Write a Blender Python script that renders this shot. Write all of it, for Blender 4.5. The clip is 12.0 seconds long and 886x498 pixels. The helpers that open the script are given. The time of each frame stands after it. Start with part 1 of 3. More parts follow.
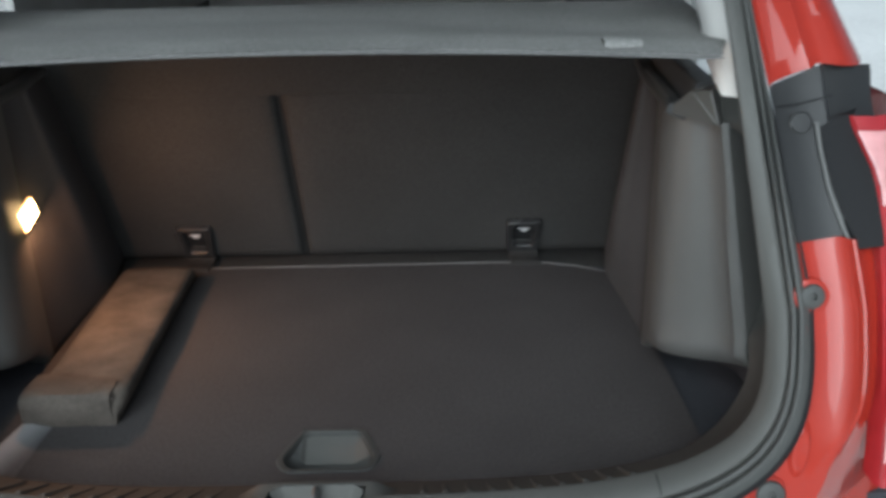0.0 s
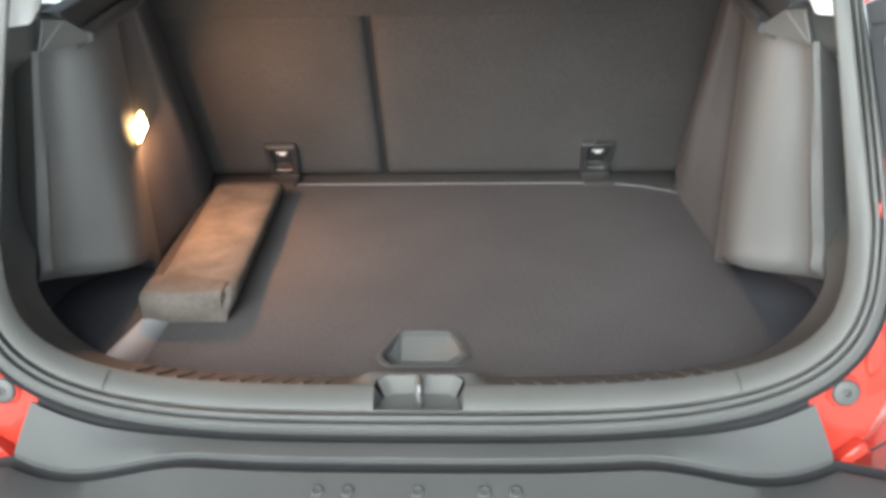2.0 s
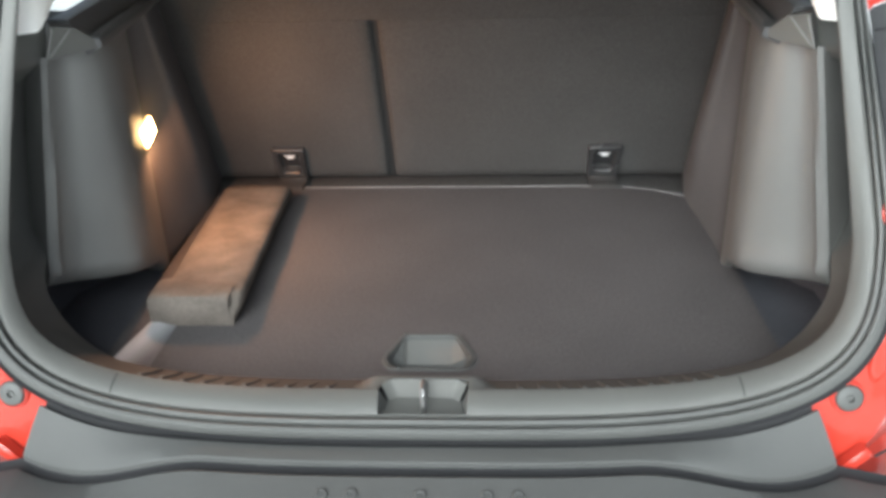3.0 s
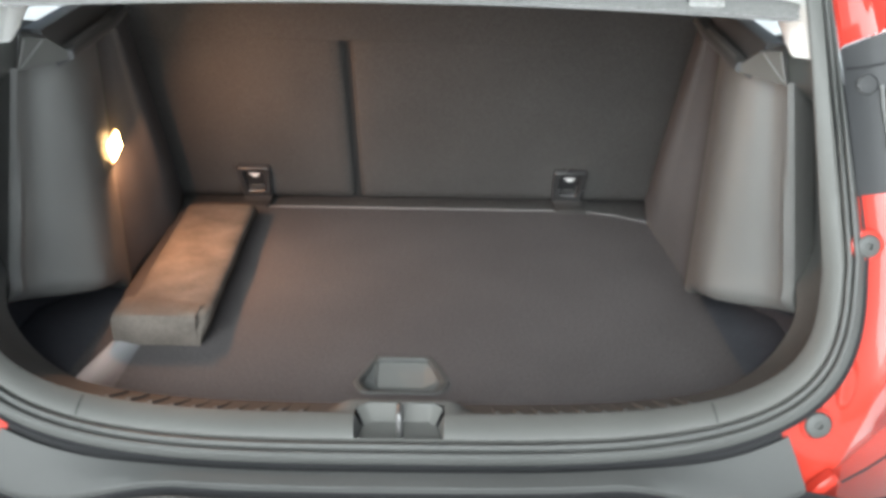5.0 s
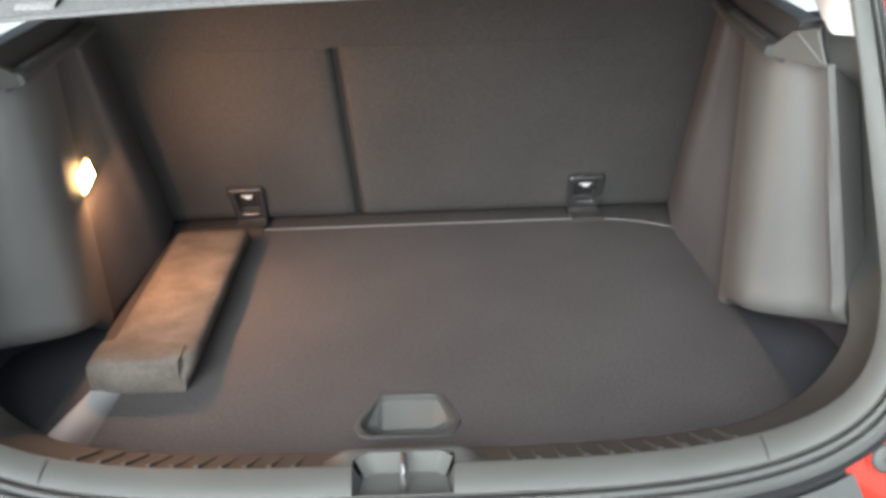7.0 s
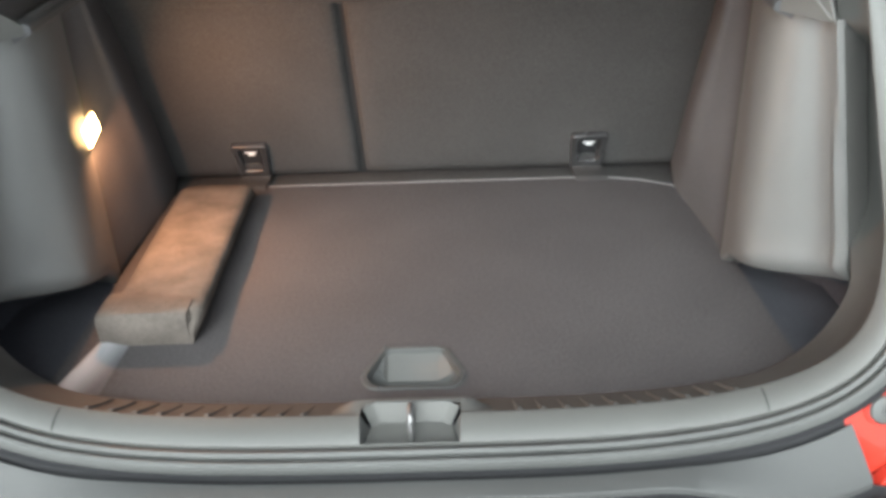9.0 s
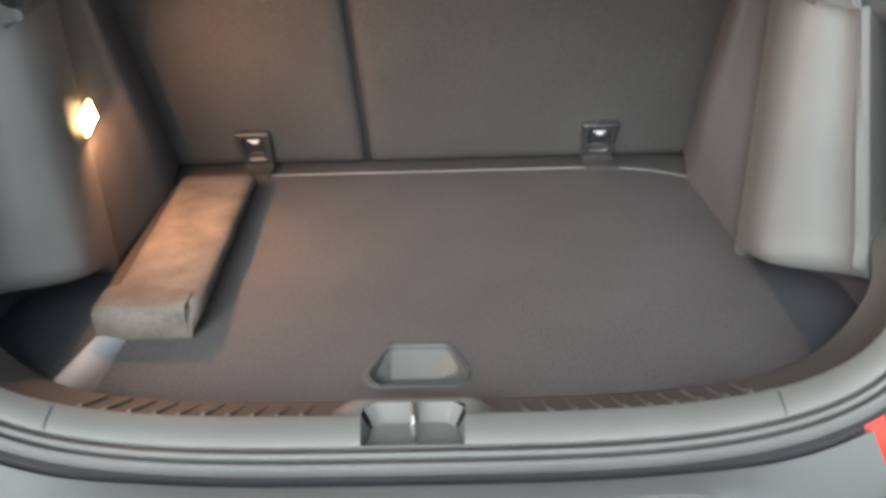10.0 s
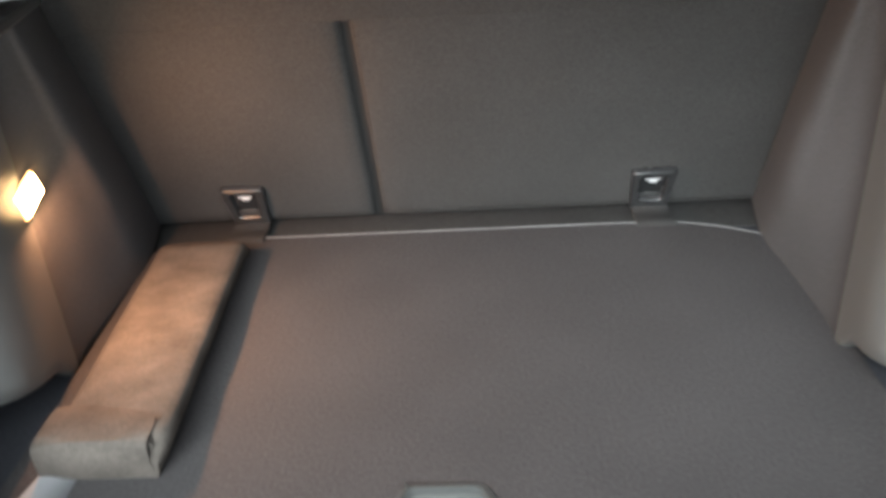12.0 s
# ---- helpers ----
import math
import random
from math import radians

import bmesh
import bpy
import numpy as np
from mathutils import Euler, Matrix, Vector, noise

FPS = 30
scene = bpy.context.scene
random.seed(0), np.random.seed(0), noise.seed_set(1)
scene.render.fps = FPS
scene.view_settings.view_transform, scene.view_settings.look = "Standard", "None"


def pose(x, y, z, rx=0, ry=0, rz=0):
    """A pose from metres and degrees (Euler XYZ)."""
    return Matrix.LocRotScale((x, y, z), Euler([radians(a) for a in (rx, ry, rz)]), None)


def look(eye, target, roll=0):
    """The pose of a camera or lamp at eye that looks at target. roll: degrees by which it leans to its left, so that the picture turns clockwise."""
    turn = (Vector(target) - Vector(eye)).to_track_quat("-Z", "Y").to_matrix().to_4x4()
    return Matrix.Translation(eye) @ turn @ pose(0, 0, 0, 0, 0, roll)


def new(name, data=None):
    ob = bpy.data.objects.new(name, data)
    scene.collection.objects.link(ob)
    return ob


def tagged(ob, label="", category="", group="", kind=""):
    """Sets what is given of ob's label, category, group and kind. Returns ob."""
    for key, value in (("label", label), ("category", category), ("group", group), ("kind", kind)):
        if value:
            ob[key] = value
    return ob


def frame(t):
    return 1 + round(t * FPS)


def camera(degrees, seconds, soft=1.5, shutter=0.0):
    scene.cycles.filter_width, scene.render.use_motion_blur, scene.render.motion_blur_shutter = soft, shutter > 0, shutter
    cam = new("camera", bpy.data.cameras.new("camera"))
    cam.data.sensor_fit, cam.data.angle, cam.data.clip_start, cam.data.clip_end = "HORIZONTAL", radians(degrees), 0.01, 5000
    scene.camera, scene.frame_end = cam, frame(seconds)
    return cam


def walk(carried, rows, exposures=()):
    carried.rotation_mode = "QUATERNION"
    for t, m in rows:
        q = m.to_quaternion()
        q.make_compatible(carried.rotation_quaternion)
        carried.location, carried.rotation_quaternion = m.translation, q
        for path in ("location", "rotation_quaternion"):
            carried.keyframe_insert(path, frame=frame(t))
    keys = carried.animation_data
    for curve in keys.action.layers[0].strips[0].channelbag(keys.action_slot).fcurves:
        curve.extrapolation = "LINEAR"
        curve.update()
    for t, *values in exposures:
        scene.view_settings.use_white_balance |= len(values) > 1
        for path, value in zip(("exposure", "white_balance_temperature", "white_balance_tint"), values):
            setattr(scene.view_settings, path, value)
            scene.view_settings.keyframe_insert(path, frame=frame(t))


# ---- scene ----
cam = camera(56.0, 12.0, soft=3.7, shutter=0.5)
PATH = [
    (0, (0.152, -0.805, 1.444), (0.179, 1.035, 0.662), -0.9),
    (0.5, (0.119, -0.815, 1.442), (0.088, 1.018, 0.641), -0.6),
    (1, (0.063, -0.82, 1.437), (0.033, 0.988, 0.583), -0.9),
    (1.5, (0.04, -0.851, 1.429), (-0.002, 0.933, 0.525), -1.1),
    (2, (0.075, -0.889, 1.445), (0.001, 0.884, 0.522), -1.3),
    (2.5, (0.091, -0.891, 1.454), (-0.012, 0.88, 0.531), -1.8),
    (2.7, (0.089, -0.893, 1.456), (-0.023, 0.877, 0.532), -1.9),
    (4.3, (0.061, -0.868, 1.435), (0.074, 0.919, 0.535), 0.7),
    (4.5, (0.049, -0.869, 1.443), (0.067, 0.92, 0.548), 0.9),
    (5, (0.039, -0.888, 1.458), (0.069, 0.907, 0.577), 1.3),
    (5.5, (0.021, -0.861, 1.438), (0.017, 0.94, 0.569), 1.4),
    (6, (-0.005, -0.814, 1.438), (-0.031, 0.989, 0.574), 0.6),
    (6.5, (0.02, -0.774, 1.436), (-0.011, 1.032, 0.576), -1.2),
    (7, (0.068, -0.756, 1.42), (0.046, 1.046, 0.552), -2.4),
    (9, (0.055, -0.769, 1.413), (0.037, 0.993, 0.467), -2.0),
    (9.5, (0.053, -0.751, 1.407), (0.03, 1.003, 0.445), -1.9),
    (10, (0.059, -0.731, 1.405), (0.02, 1.015, 0.43), -2.0),
    (10.5, (0.061, -0.724, 1.415), (-0.008, 1.02, 0.438), -2.1),
    (11, (0.087, -0.685, 1.41), (0.0, 1.057, 0.432), -2.2),
    (11.5, (0.089, -0.582, 1.4), (-0.011, 1.163, 0.428), -2.3),
    (12, (0.045, -0.435, 1.391), (-0.038, 1.308, 0.413), -3.7),
]
walk(cam, [(t, look(eye, target, roll)) for t, eye, target, roll in PATH],
     exposures=[(0.0, 0.28, 5550, 0), (0.4, 1.02, 5850, 2), (1.0, 1.59, 5850, 2), (1.6, 1.84, 5850, 2), (2.7, 1.69, 5850, 2), (4.4, 1.53, 5850, 2), (5.5, 1.64, 5850, 2), (6.5, 1.66, 5850, 2), (7.2, 1.76, 5850, 2), (9.0, 1.92, 5850, 2), (11.0, 1.92, 5850, 2), (11.5, 2.04, 5850, 2), (12.0, 1.74, 5700, 0)])

# ---------------------------------------------------------------- light
world = bpy.data.worlds.new("overcast_sky")
scene.world = world
world.use_nodes = True
wn = world.node_tree
sky = wn.nodes.new("ShaderNodeTexSky")
sky.sky_type = "NISHITA"
sky.sun_disc = False
sky.sun_elevation = radians(33)
sky.sun_rotation = radians(198)
sky.dust_density = 5.0
sky.air_density = 0.6
sky.ozone_density = 0.0
haze = wn.nodes.new("ShaderNodeHueSaturation")
haze.inputs["Saturation"].default_value = 0.35
wn.links.new(sky.outputs["Color"], haze.inputs["Color"])
wn.links.new(haze.outputs["Color"], wn.nodes["Background"].inputs["Color"])
wn.nodes["Background"].inputs["Strength"].default_value = 0.10

sun = new("sun", bpy.data.lights.new("sun", "SUN"))
sun.data.energy = 1.35
sun.data.angle = radians(45)
sun.data.color = (1.0, 0.98, 0.955)
sun.matrix_world = look((-0.5, -4.0, 3.1), (0, 0, 0.7))

# ---------------------------------------------------------------- materials


def node_mat(name, base, rough=0.6, metal=0.0, scale=60.0, amount=0.25, bump=0.2, bump_scale=None,
             coat=0.0, stain=0.15, stain_scale=5.0, spec=0.5, dist=0.002):
    """A surface of one base colour with fine grain, broad stains and relief."""
    m = bpy.data.materials.new(name)
    m.use_nodes = True
    nt = m.node_tree
    bs = nt.nodes["Principled BSDF"]
    co = nt.nodes.new("ShaderNodeTexCoord")
    fine = nt.nodes.new("ShaderNodeTexNoise")
    fine.inputs["Scale"].default_value = scale
    fine.inputs["Detail"].default_value = 6
    broad = nt.nodes.new("ShaderNodeTexNoise")
    broad.inputs["Scale"].default_value = stain_scale
    broad.inputs["Detail"].default_value = 4
    for n in (fine, broad):
        nt.links.new(co.outputs["Object"], n.inputs["Vector"])
    mix1 = nt.nodes.new("ShaderNodeMix")
    mix1.data_type = "RGBA"
    mix1.inputs["A"].default_value = (*[c * (1 - amount) for c in base], 1)
    mix1.inputs["B"].default_value = (*[min(1, c * (1 + amount)) for c in base], 1)
    nt.links.new(fine.outputs["Fac"], mix1.inputs["Factor"])
    mix2 = nt.nodes.new("ShaderNodeMix")
    mix2.data_type = "RGBA"
    mix2.blend_type = "MULTIPLY"
    ramp = nt.nodes.new("ShaderNodeMapRange")
    ramp.inputs["From Min"].default_value = 0.3
    ramp.inputs["From Max"].default_value = 0.7
    ramp.inputs["To Min"].default_value = 1 - stain
    ramp.inputs["To Max"].default_value = 1 + stain
    nt.links.new(broad.outputs["Fac"], ramp.inputs["Value"])
    mix2.inputs["Factor"].default_value = 1.0
    nt.links.new(mix1.outputs["Result"], mix2.inputs["A"])
    nt.links.new(ramp.outputs["Result"], mix2.inputs["B"])
    nt.links.new(mix2.outputs["Result"], bs.inputs["Base Color"])
    rr = nt.nodes.new("ShaderNodeMapRange")
    rr.inputs["To Min"].default_value = max(0.02, rough - 0.08)
    rr.inputs["To Max"].default_value = min(1.0, rough + 0.08)
    nt.links.new(broad.outputs["Fac"], rr.inputs["Value"])
    nt.links.new(rr.outputs["Result"], bs.inputs["Roughness"])
    bs.inputs["Metallic"].default_value = metal
    bs.inputs["Coat Weight"].default_value = coat
    bs.inputs["Coat Roughness"].default_value = 0.04
    bs.inputs["Specular IOR Level"].default_value = spec
    if bump:
        bt = nt.nodes.new("ShaderNodeTexNoise")
        bt.inputs["Scale"].default_value = bump_scale or scale * 3
        bt.inputs["Detail"].default_value = 3
        nt.links.new(co.outputs["Object"], bt.inputs["Vector"])
        bp = nt.nodes.new("ShaderNodeBump")
        bp.inputs["Strength"].default_value = bump
        bp.inputs["Distance"].default_value = dist
        nt.links.new(bt.outputs["Fac"], bp.inputs["Height"])
        nt.links.new(bp.outputs["Normal"], bs.inputs["Normal"])
    return m


M_CARPET = node_mat("floor_carpet", (0.0572, 0.0530, 0.0528), 0.95, scale=230, amount=0.6, bump=0.7, bump_scale=520, spec=0.2, stain=0.07, stain_scale=7)
M_LINING = node_mat("lining_carpet", (0.090, 0.089, 0.091), 0.95, scale=300, amount=0.4, bump=0.5, bump_scale=600, spec=0.2, stain_scale=3)
M_SEAT = node_mat("seat_carpet", (0.0505, 0.0490, 0.0475), 0.95, scale=250, amount=0.5, bump=0.7, bump_scale=520, spec=0.2, stain=0.09, stain_scale=6)
M_NICHE = node_mat("niche_felt", (0.052, 0.053, 0.060), 0.95, scale=260, amount=0.4, bump=0.6, bump_scale=500, spec=0.15)
M_BAG = node_mat("bag_felt", (0.086, 0.075, 0.065), 0.95, scale=220, amount=0.35, bump=0.7, bump_scale=420, spec=0.15, stain=0.26, stain_scale=20)
M_PANEL = node_mat("side_plastic", (0.130, 0.130, 0.125), 0.46, scale=500, amount=0.12, bump=0.25, bump_scale=900, stain=0.08)
M_TRIM = node_mat("sill_plastic", (0.079, 0.079, 0.0735), 0.62, scale=500, amount=0.12, bump=0.25, bump_scale=900, stain=0.08)
M_DARKPL = node_mat("black_plastic", (0.022, 0.022, 0.022), 0.42, scale=300, amount=0.2, bump=0.15, stain=0.1)
M_GLOSSPL = node_mat("gloss_black_plastic", (0.032, 0.032, 0.033), 0.30, scale=300, amount=0.2, bump=0.05, stain=0.1)
M_RAIL = node_mat("rail_plastic", (0.072, 0.073, 0.075), 0.38, scale=300, amount=0.15, bump=0.08, stain=0.1)
M_RUBBER = node_mat("rubber", (0.053, 0.054, 0.051), 0.58, scale=300, amount=0.15, bump=0.12, stain=0.1)
M_GAP = node_mat("gap_black", (0.007, 0.007, 0.008), 0.8, scale=200, amount=0.2, bump=0.1)
M_BUMPER = node_mat("bumper_plastic", (0.052, 0.053, 0.051), 0.62, scale=600, amount=0.15, bump=0.3, bump_scale=1100, stain=0.1, spec=0.35)
M_RED = node_mat("red_paint", (0.325, 0.026, 0.015), 0.5, scale=800, amount=0.06, bump=0.0, coat=0.65, stain=0.05, spec=0.1)
M_SHELF = node_mat("shelf_felt", (0.235, 0.235, 0.228), 0.9, scale=240, amount=0.5, bump=0.5, bump_scale=600, spec=0.2, stain_scale=4)
M_GRIP = node_mat("grip_plastic", (0.050, 0.051, 0.049), 0.5, scale=400, amount=0.15, bump=0.2, stain=0.1)
M_PIPING = node_mat("piping_grey", (0.17, 0.167, 0.167), 0.7, scale=300, amount=0.2, bump=0.1)
M_WHITE = node_mat("pillar_white", (0.80, 0.79, 0.76), 0.6, scale=300, amount=0.05, bump=0.1, stain=0.04)
M_CHROME = node_mat("zinc_steel", (0.24, 0.237, 0.233), 0.58, metal=1.0, scale=200, amount=0.1, bump=0.05)
M_MARK = node_mat("white_mark", (0.75, 0.75, 0.75), 0.5, scale=200, amount=0.05, bump=0.0)
M_GROUND = node_mat("ground_concrete", (0.84, 0.83, 0.80), 0.6, scale=14, amount=0.2, bump=0.3, bump_scale=60, stain=0.05, stain_scale=0.6)
M_HEAD = node_mat("headliner", (0.55, 0.54, 0.52), 0.9, scale=300, amount=0.1, bump=0.2)
M_LENSRED = node_mat("lamp_red_plastic", (0.35, 0.02, 0.025), 0.12, scale=50, amount=0.2, bump=0.0, coat=1.0)
M_LENSCLEAR = node_mat("lamp_clear_plastic", (0.62, 0.30, 0.30), 0.1, scale=60, amount=0.3, bump=0.3, bump_scale=90, coat=1.0)


def lamp_mat(name="lit_lamp_lens", low=18, high=44, colour=(1.0, 0.56, 0.22, 1)):
    m = bpy.data.materials.new(name)
    m.use_nodes = True
    nt = m.node_tree
    bs = nt.nodes["Principled BSDF"]
    bs.inputs["Base Color"].default_value = (0.9, 0.75, 0.5, 1)
    no = nt.nodes.new("ShaderNodeTexNoise")
    no.inputs["Scale"].default_value = 90
    rp = nt.nodes.new("ShaderNodeMapRange")
    rp.inputs["To Min"].default_value = low
    rp.inputs["To Max"].default_value = high
    nt.links.new(no.outputs["Fac"], rp.inputs["Value"])
    nt.links.new(rp.outputs["Result"], bs.inputs["Emission Strength"])
    bs.inputs["Emission Color"].default_value = colour
    return m


M_LAMP = lamp_mat()
M_LAMPRIM = lamp_mat("lamp_diffuser_rim", 2.0, 3.5, (1.0, 0.42, 0.12, 1))


def glass_mat():
    m = bpy.data.materials.new("window_glass")
    m.use_nodes = True
    bs = m.node_tree.nodes["Principled BSDF"]
    bs.inputs["Base Color"].default_value = (0.62, 0.64, 0.65, 1)
    bs.inputs["Roughness"].default_value = 0.02
    bs.inputs["Transmission Weight"].default_value = 1.0
    bs.inputs["IOR"].default_value = 1.1
    return m


M_GLASS = glass_mat()

# ---------------------------------------------------------------- mesh helpers


def finish(bm, name, mat, sharp=38):
    bmesh.ops.remove_doubles(bm, verts=bm.verts, dist=1e-5)
    bmesh.ops.recalc_face_normals(bm, faces=bm.faces)
    for f in bm.faces:
        f.smooth = True
    for e in bm.edges:
        if len(e.link_faces) == 2 and e.calc_face_angle(0) > radians(sharp):
            e.smooth = False
    me = bpy.data.meshes.new(name)
    bm.to_mesh(me)
    bm.free()
    me.materials.append(mat)
    return me


def part(name, bm, mat, parent=None, label="", sharp=38):
    ob = new(name, finish(bm, name, mat, sharp))
    if parent is not None:
        ob.parent = parent
        ob.matrix_parent_inverse = parent.matrix_world.inverted()
    if label:
        tagged(ob, label)
    return ob


def thing(name, label, category, at=(0, 0, 0), group="", kind=""):
    e = new(name)
    e.empty_display_size = 0.05
    e.location = at
    e.matrix_world = Matrix.Translation(at)
    return tagged(e, label, category, group, kind)


def solo(name, bm, mat, label, category, group="", kind="", sharp=38):
    return tagged(part(name, bm, mat, sharp=sharp), label, category, group, kind)


def loft(rows, bm=None, close_rows=False, close_cols=False, skip=None):
    """Quads between rows of points."""
    bm = bm or bmesh.new()
    vs = [[bm.verts.new(p) for p in r] for r in rows]
    nr, nc = len(vs), len(vs[0])
    for i in range(nr if close_rows else nr - 1):
        for j in range(nc if close_cols else nc - 1):
            if skip and skip(i, j):
                continue
            q = [vs[i][j], vs[i][(j + 1) % nc], vs[(i + 1) % nr][(j + 1) % nc], vs[(i + 1) % nr][j]]
            if len(set(q)) == 4:
                bm.faces.new(q)
    return bm


def cap(bm, pts):
    bm.faces.new([bm.verts.new(p) for p in pts])
    return bm


def box(x0, x1, y0, y1, z0, z1, bevel=0.0, seg=2, bm=None):
    b = bmesh.new()
    bmesh.ops.create_cube(b, size=1)
    bmesh.ops.transform(b, verts=b.verts, matrix=Matrix.Translation(((x0 + x1) / 2, (y0 + y1) / 2, (z0 + z1) / 2))
                        @ Matrix.Diagonal((x1 - x0, y1 - y0, z1 - z0, 1)))
    if bevel:
        bmesh.ops.bevel(b, geom=b.edges[:], offset=bevel, segments=seg, affect="EDGES", profile=0.6)
    return join(bm, b)


def join(bm, b):
    if bm is None:
        return b
    me = bpy.data.meshes.new("tmp")
    b.to_mesh(me)
    b.free()
    bm.from_mesh(me)
    bpy.data.meshes.remove(me)
    return bm


def turned(profile, m, n=28, bm=None):
    """A body of revolution about local z: rows of (radius, height), placed by m."""
    rows = [[m @ Vector((r * math.cos(2 * math.pi * k / n), r * math.sin(2 * math.pi * k / n), h)) for k in range(n)] for r, h in profile]
    b = loft(rows, close_cols=True)
    for r in (rows[0], rows[-1]):
        cap(b, r)
    return join(bm, b)


def tube(pts, r, n=10, bm=None):
    """A round bar along a line of points."""
    pts = [Vector(p) for p in pts]
    rows = []
    for i, p in enumerate(pts):
        t = (pts[min(i + 1, len(pts) - 1)] - pts[max(i - 1, 0)]).normalized()
        a = t.cross(Vector((0.31, 0.27, 0.91))).normalized()
        b2 = t.cross(a)
        rows.append([p + r * (a * math.cos(2 * math.pi * k / n) + b2 * math.sin(2 * math.pi * k / n)) for k in range(n)])
    b = loft(rows, close_cols=True)
    cap(b, rows[0]), cap(b, rows[-1])
    return join(bm, b)


def lerp(a, b, f):
    return Vector(a) + (Vector(b) - Vector(a)) * f


def smooth(f):
    f = max(0.0, min(1.0, f))
    return f * f * (3 - 2 * f)


def extrude_down(bm, depth):
    """Gives an open sheet a skirt of that depth."""
    edges = [e for e in bm.edges if len(e.link_faces) == 1]
    r = bmesh.ops.extrude_edge_only(bm, edges=edges)
    for v in r["geom"]:
        if isinstance(v, bmesh.types.BMVert):
            v.co.z -= depth
    return bm


def rounded(outline, r, seg=5):
    """Rounds the corners of a closed outline of 2D points."""
    out, n = [], len(outline)
    for i in range(n):
        p, a, b = Vector(outline[i]), Vector(outline[i - 1]), Vector(outline[(i + 1) % n])
        rr = min(r, (a - p).length * 0.45, (b - p).length * 0.45)
        s, e = p + (a - p).normalized() * rr, p + (b - p).normalized() * rr
        for k in range(seg + 1):
            f = k / seg
            out.append(s * (1 - f) ** 2 + p * 2 * f * (1 - f) + e * f * f)
    return out


# ---------------------------------------------------------------- the opening: one closed line, three depths
FLOOR = 0.70
POCKET = 0.0625
ZTOP = 1.62
HALF_TURN = sorted([math.pi / 2 * (k / 44) for k in range(45)] + [math.asin((POCKET / 0.57) ** 1.8)])
UPPER = 64


def opening(W, n, H, z0, k, y0, b, c):
    """The line of the tailgate opening, from the top of one side along the sill to the top of the other."""
    half = []
    for th in HALF_TURN:
        half.append((W * math.sin(th) ** (2 / n), z0 + H * (1 - math.cos(th) ** (2 / n))))
    z1 = z0 + H
    for i in range(1, UPPER + 1):
        z = z1 + (ZTOP - z1) * i / UPPER
        half.append((W - k * (z - z1), z))
    right = [Vector((x, y0 + b * (z - z0) + c * (z - z0) ** 2, z)) for x, z in half]
    left = [Vector((-p.x, p.y, p.z)) for p in right[:0:-1]]
    return left + right


LIP = opening(0.559, 3.62, 0.20, 0.753, 0.15, 0.035, 0.22, 0.16)
OUT = opening(0.590, 3.43, 0.26, 0.732, 0.143, -0.041, 0.30, 0.26)
RET = opening(0.600, 3.62, 0.24, 0.700, 0.15, 0.128, 0.08, 0.18)
N = len(LIP)
MID = N // 2


def body_y(z):
    d = max(z - 0.732, 0.0)
    return -0.041 + 0.30 * d + 0.26 * d * d


def across(f, h):
    """The line that lies f of the way from the lip to the outer edge, h metres proud of it."""
    out = []
    for i in range(N):
        e = OUT[i] - LIP[i]
        t = (LIP[min(i + 1, N - 1)] - LIP[max(i - 1, 0)]).normalized()
        up = e.cross(t).normalized()
        if up.y > 0 or (abs(up.y) < 0.3 and up.z < 0):
            up = -up
        out.append(LIP[i] + e * f + up * h)
    return out


# ================================================================ structure
b = bmesh.new()
bmesh.ops.create_grid(b, x_segments=8, y_segments=8, size=600)
solo("ground", b, M_GROUND, "pale concrete ground the car stands on", "ground", kind="structure")

# ---------------------------------------------------------------- car body round the opening
car = thing("car_body", "red painted car body round the open boot", "car body", (0, 0, 0))

# outward run of the body surface from the opening
NORM = []
for i in range(N):
    t = OUT[min(i + 1, N - 1)] - OUT[max(i - 1, 0)]
    NORM.append(Vector((t.z, 0, -t.x)).normalized())


def body_point(i, u, dy=0.0):
    p = OUT[i] + NORM[i] * u
    p.z += (0.23 * min(u, 0.065) - 0.25 * max(0.0, u - 0.065)) * smooth((p.z - 1.08) / 0.12)
    return Vector((p.x, body_y(p.z) + dy, p.z))


def narrowed(z):
    return 1.0 if z < 1.187 else max(0.5, 1.06 - 2.1 * (z - 1.225)) if z > 1.225 else 1.0 + 0.06 * (z - 1.187) / 0.038


def body_strip(i0, i1, prof):
    return loft([[body_point(i, u * narrowed(OUT[i].z), dy * (1.0 if u < 0.03 else 0.3 + 0.7 * smooth((OUT[i].z - 0.80) / 0.07))) for u, dy in prof] for i in range(i0, i1 + 1)])


def index_at(side, test):
    rng = range(MID, N) if side > 0 else range(MID, -1, -1)
    return next(i for i in rng if test(OUT[i]))


GUTTER = [(0.001, 0.004), (0.006, 0.010), (0.018, 0.012), (0.040, 0.008), (0.052, 0.002), (0.0575, -0.006), (0.0600, -0.012), (0.0630, -0.013), (0.0655, -0.010),
          (0.070, 0.004), (0.085, 0.020), (0.10, 0.03), (0.13, 0.035), (0.18, 0.05), (0.25, 0.09)]
CREASE = [(0.500, 0.56), (0.553, 0.676), (0.592, 0.752), (0.612, 0.793), (0.632, 0.845), (0.652, 0.92)]


def crease_x(z):
    for (xa, za), (xb, zb) in zip(CREASE, CREASE[1:]):
        if z <= zb or zb == CREASE[-1][1]:
            return xa + (xb - xa) * (z - za) / (zb - za)


def corner_strip(i0, i1):
    """The channel beside the seal: a flat face at the lower corner that ends at a straight crease and falls away behind it."""
    rows = []
    for i in range(i0, i1 + 1):
        o, n = OUT[i], NORM[i]
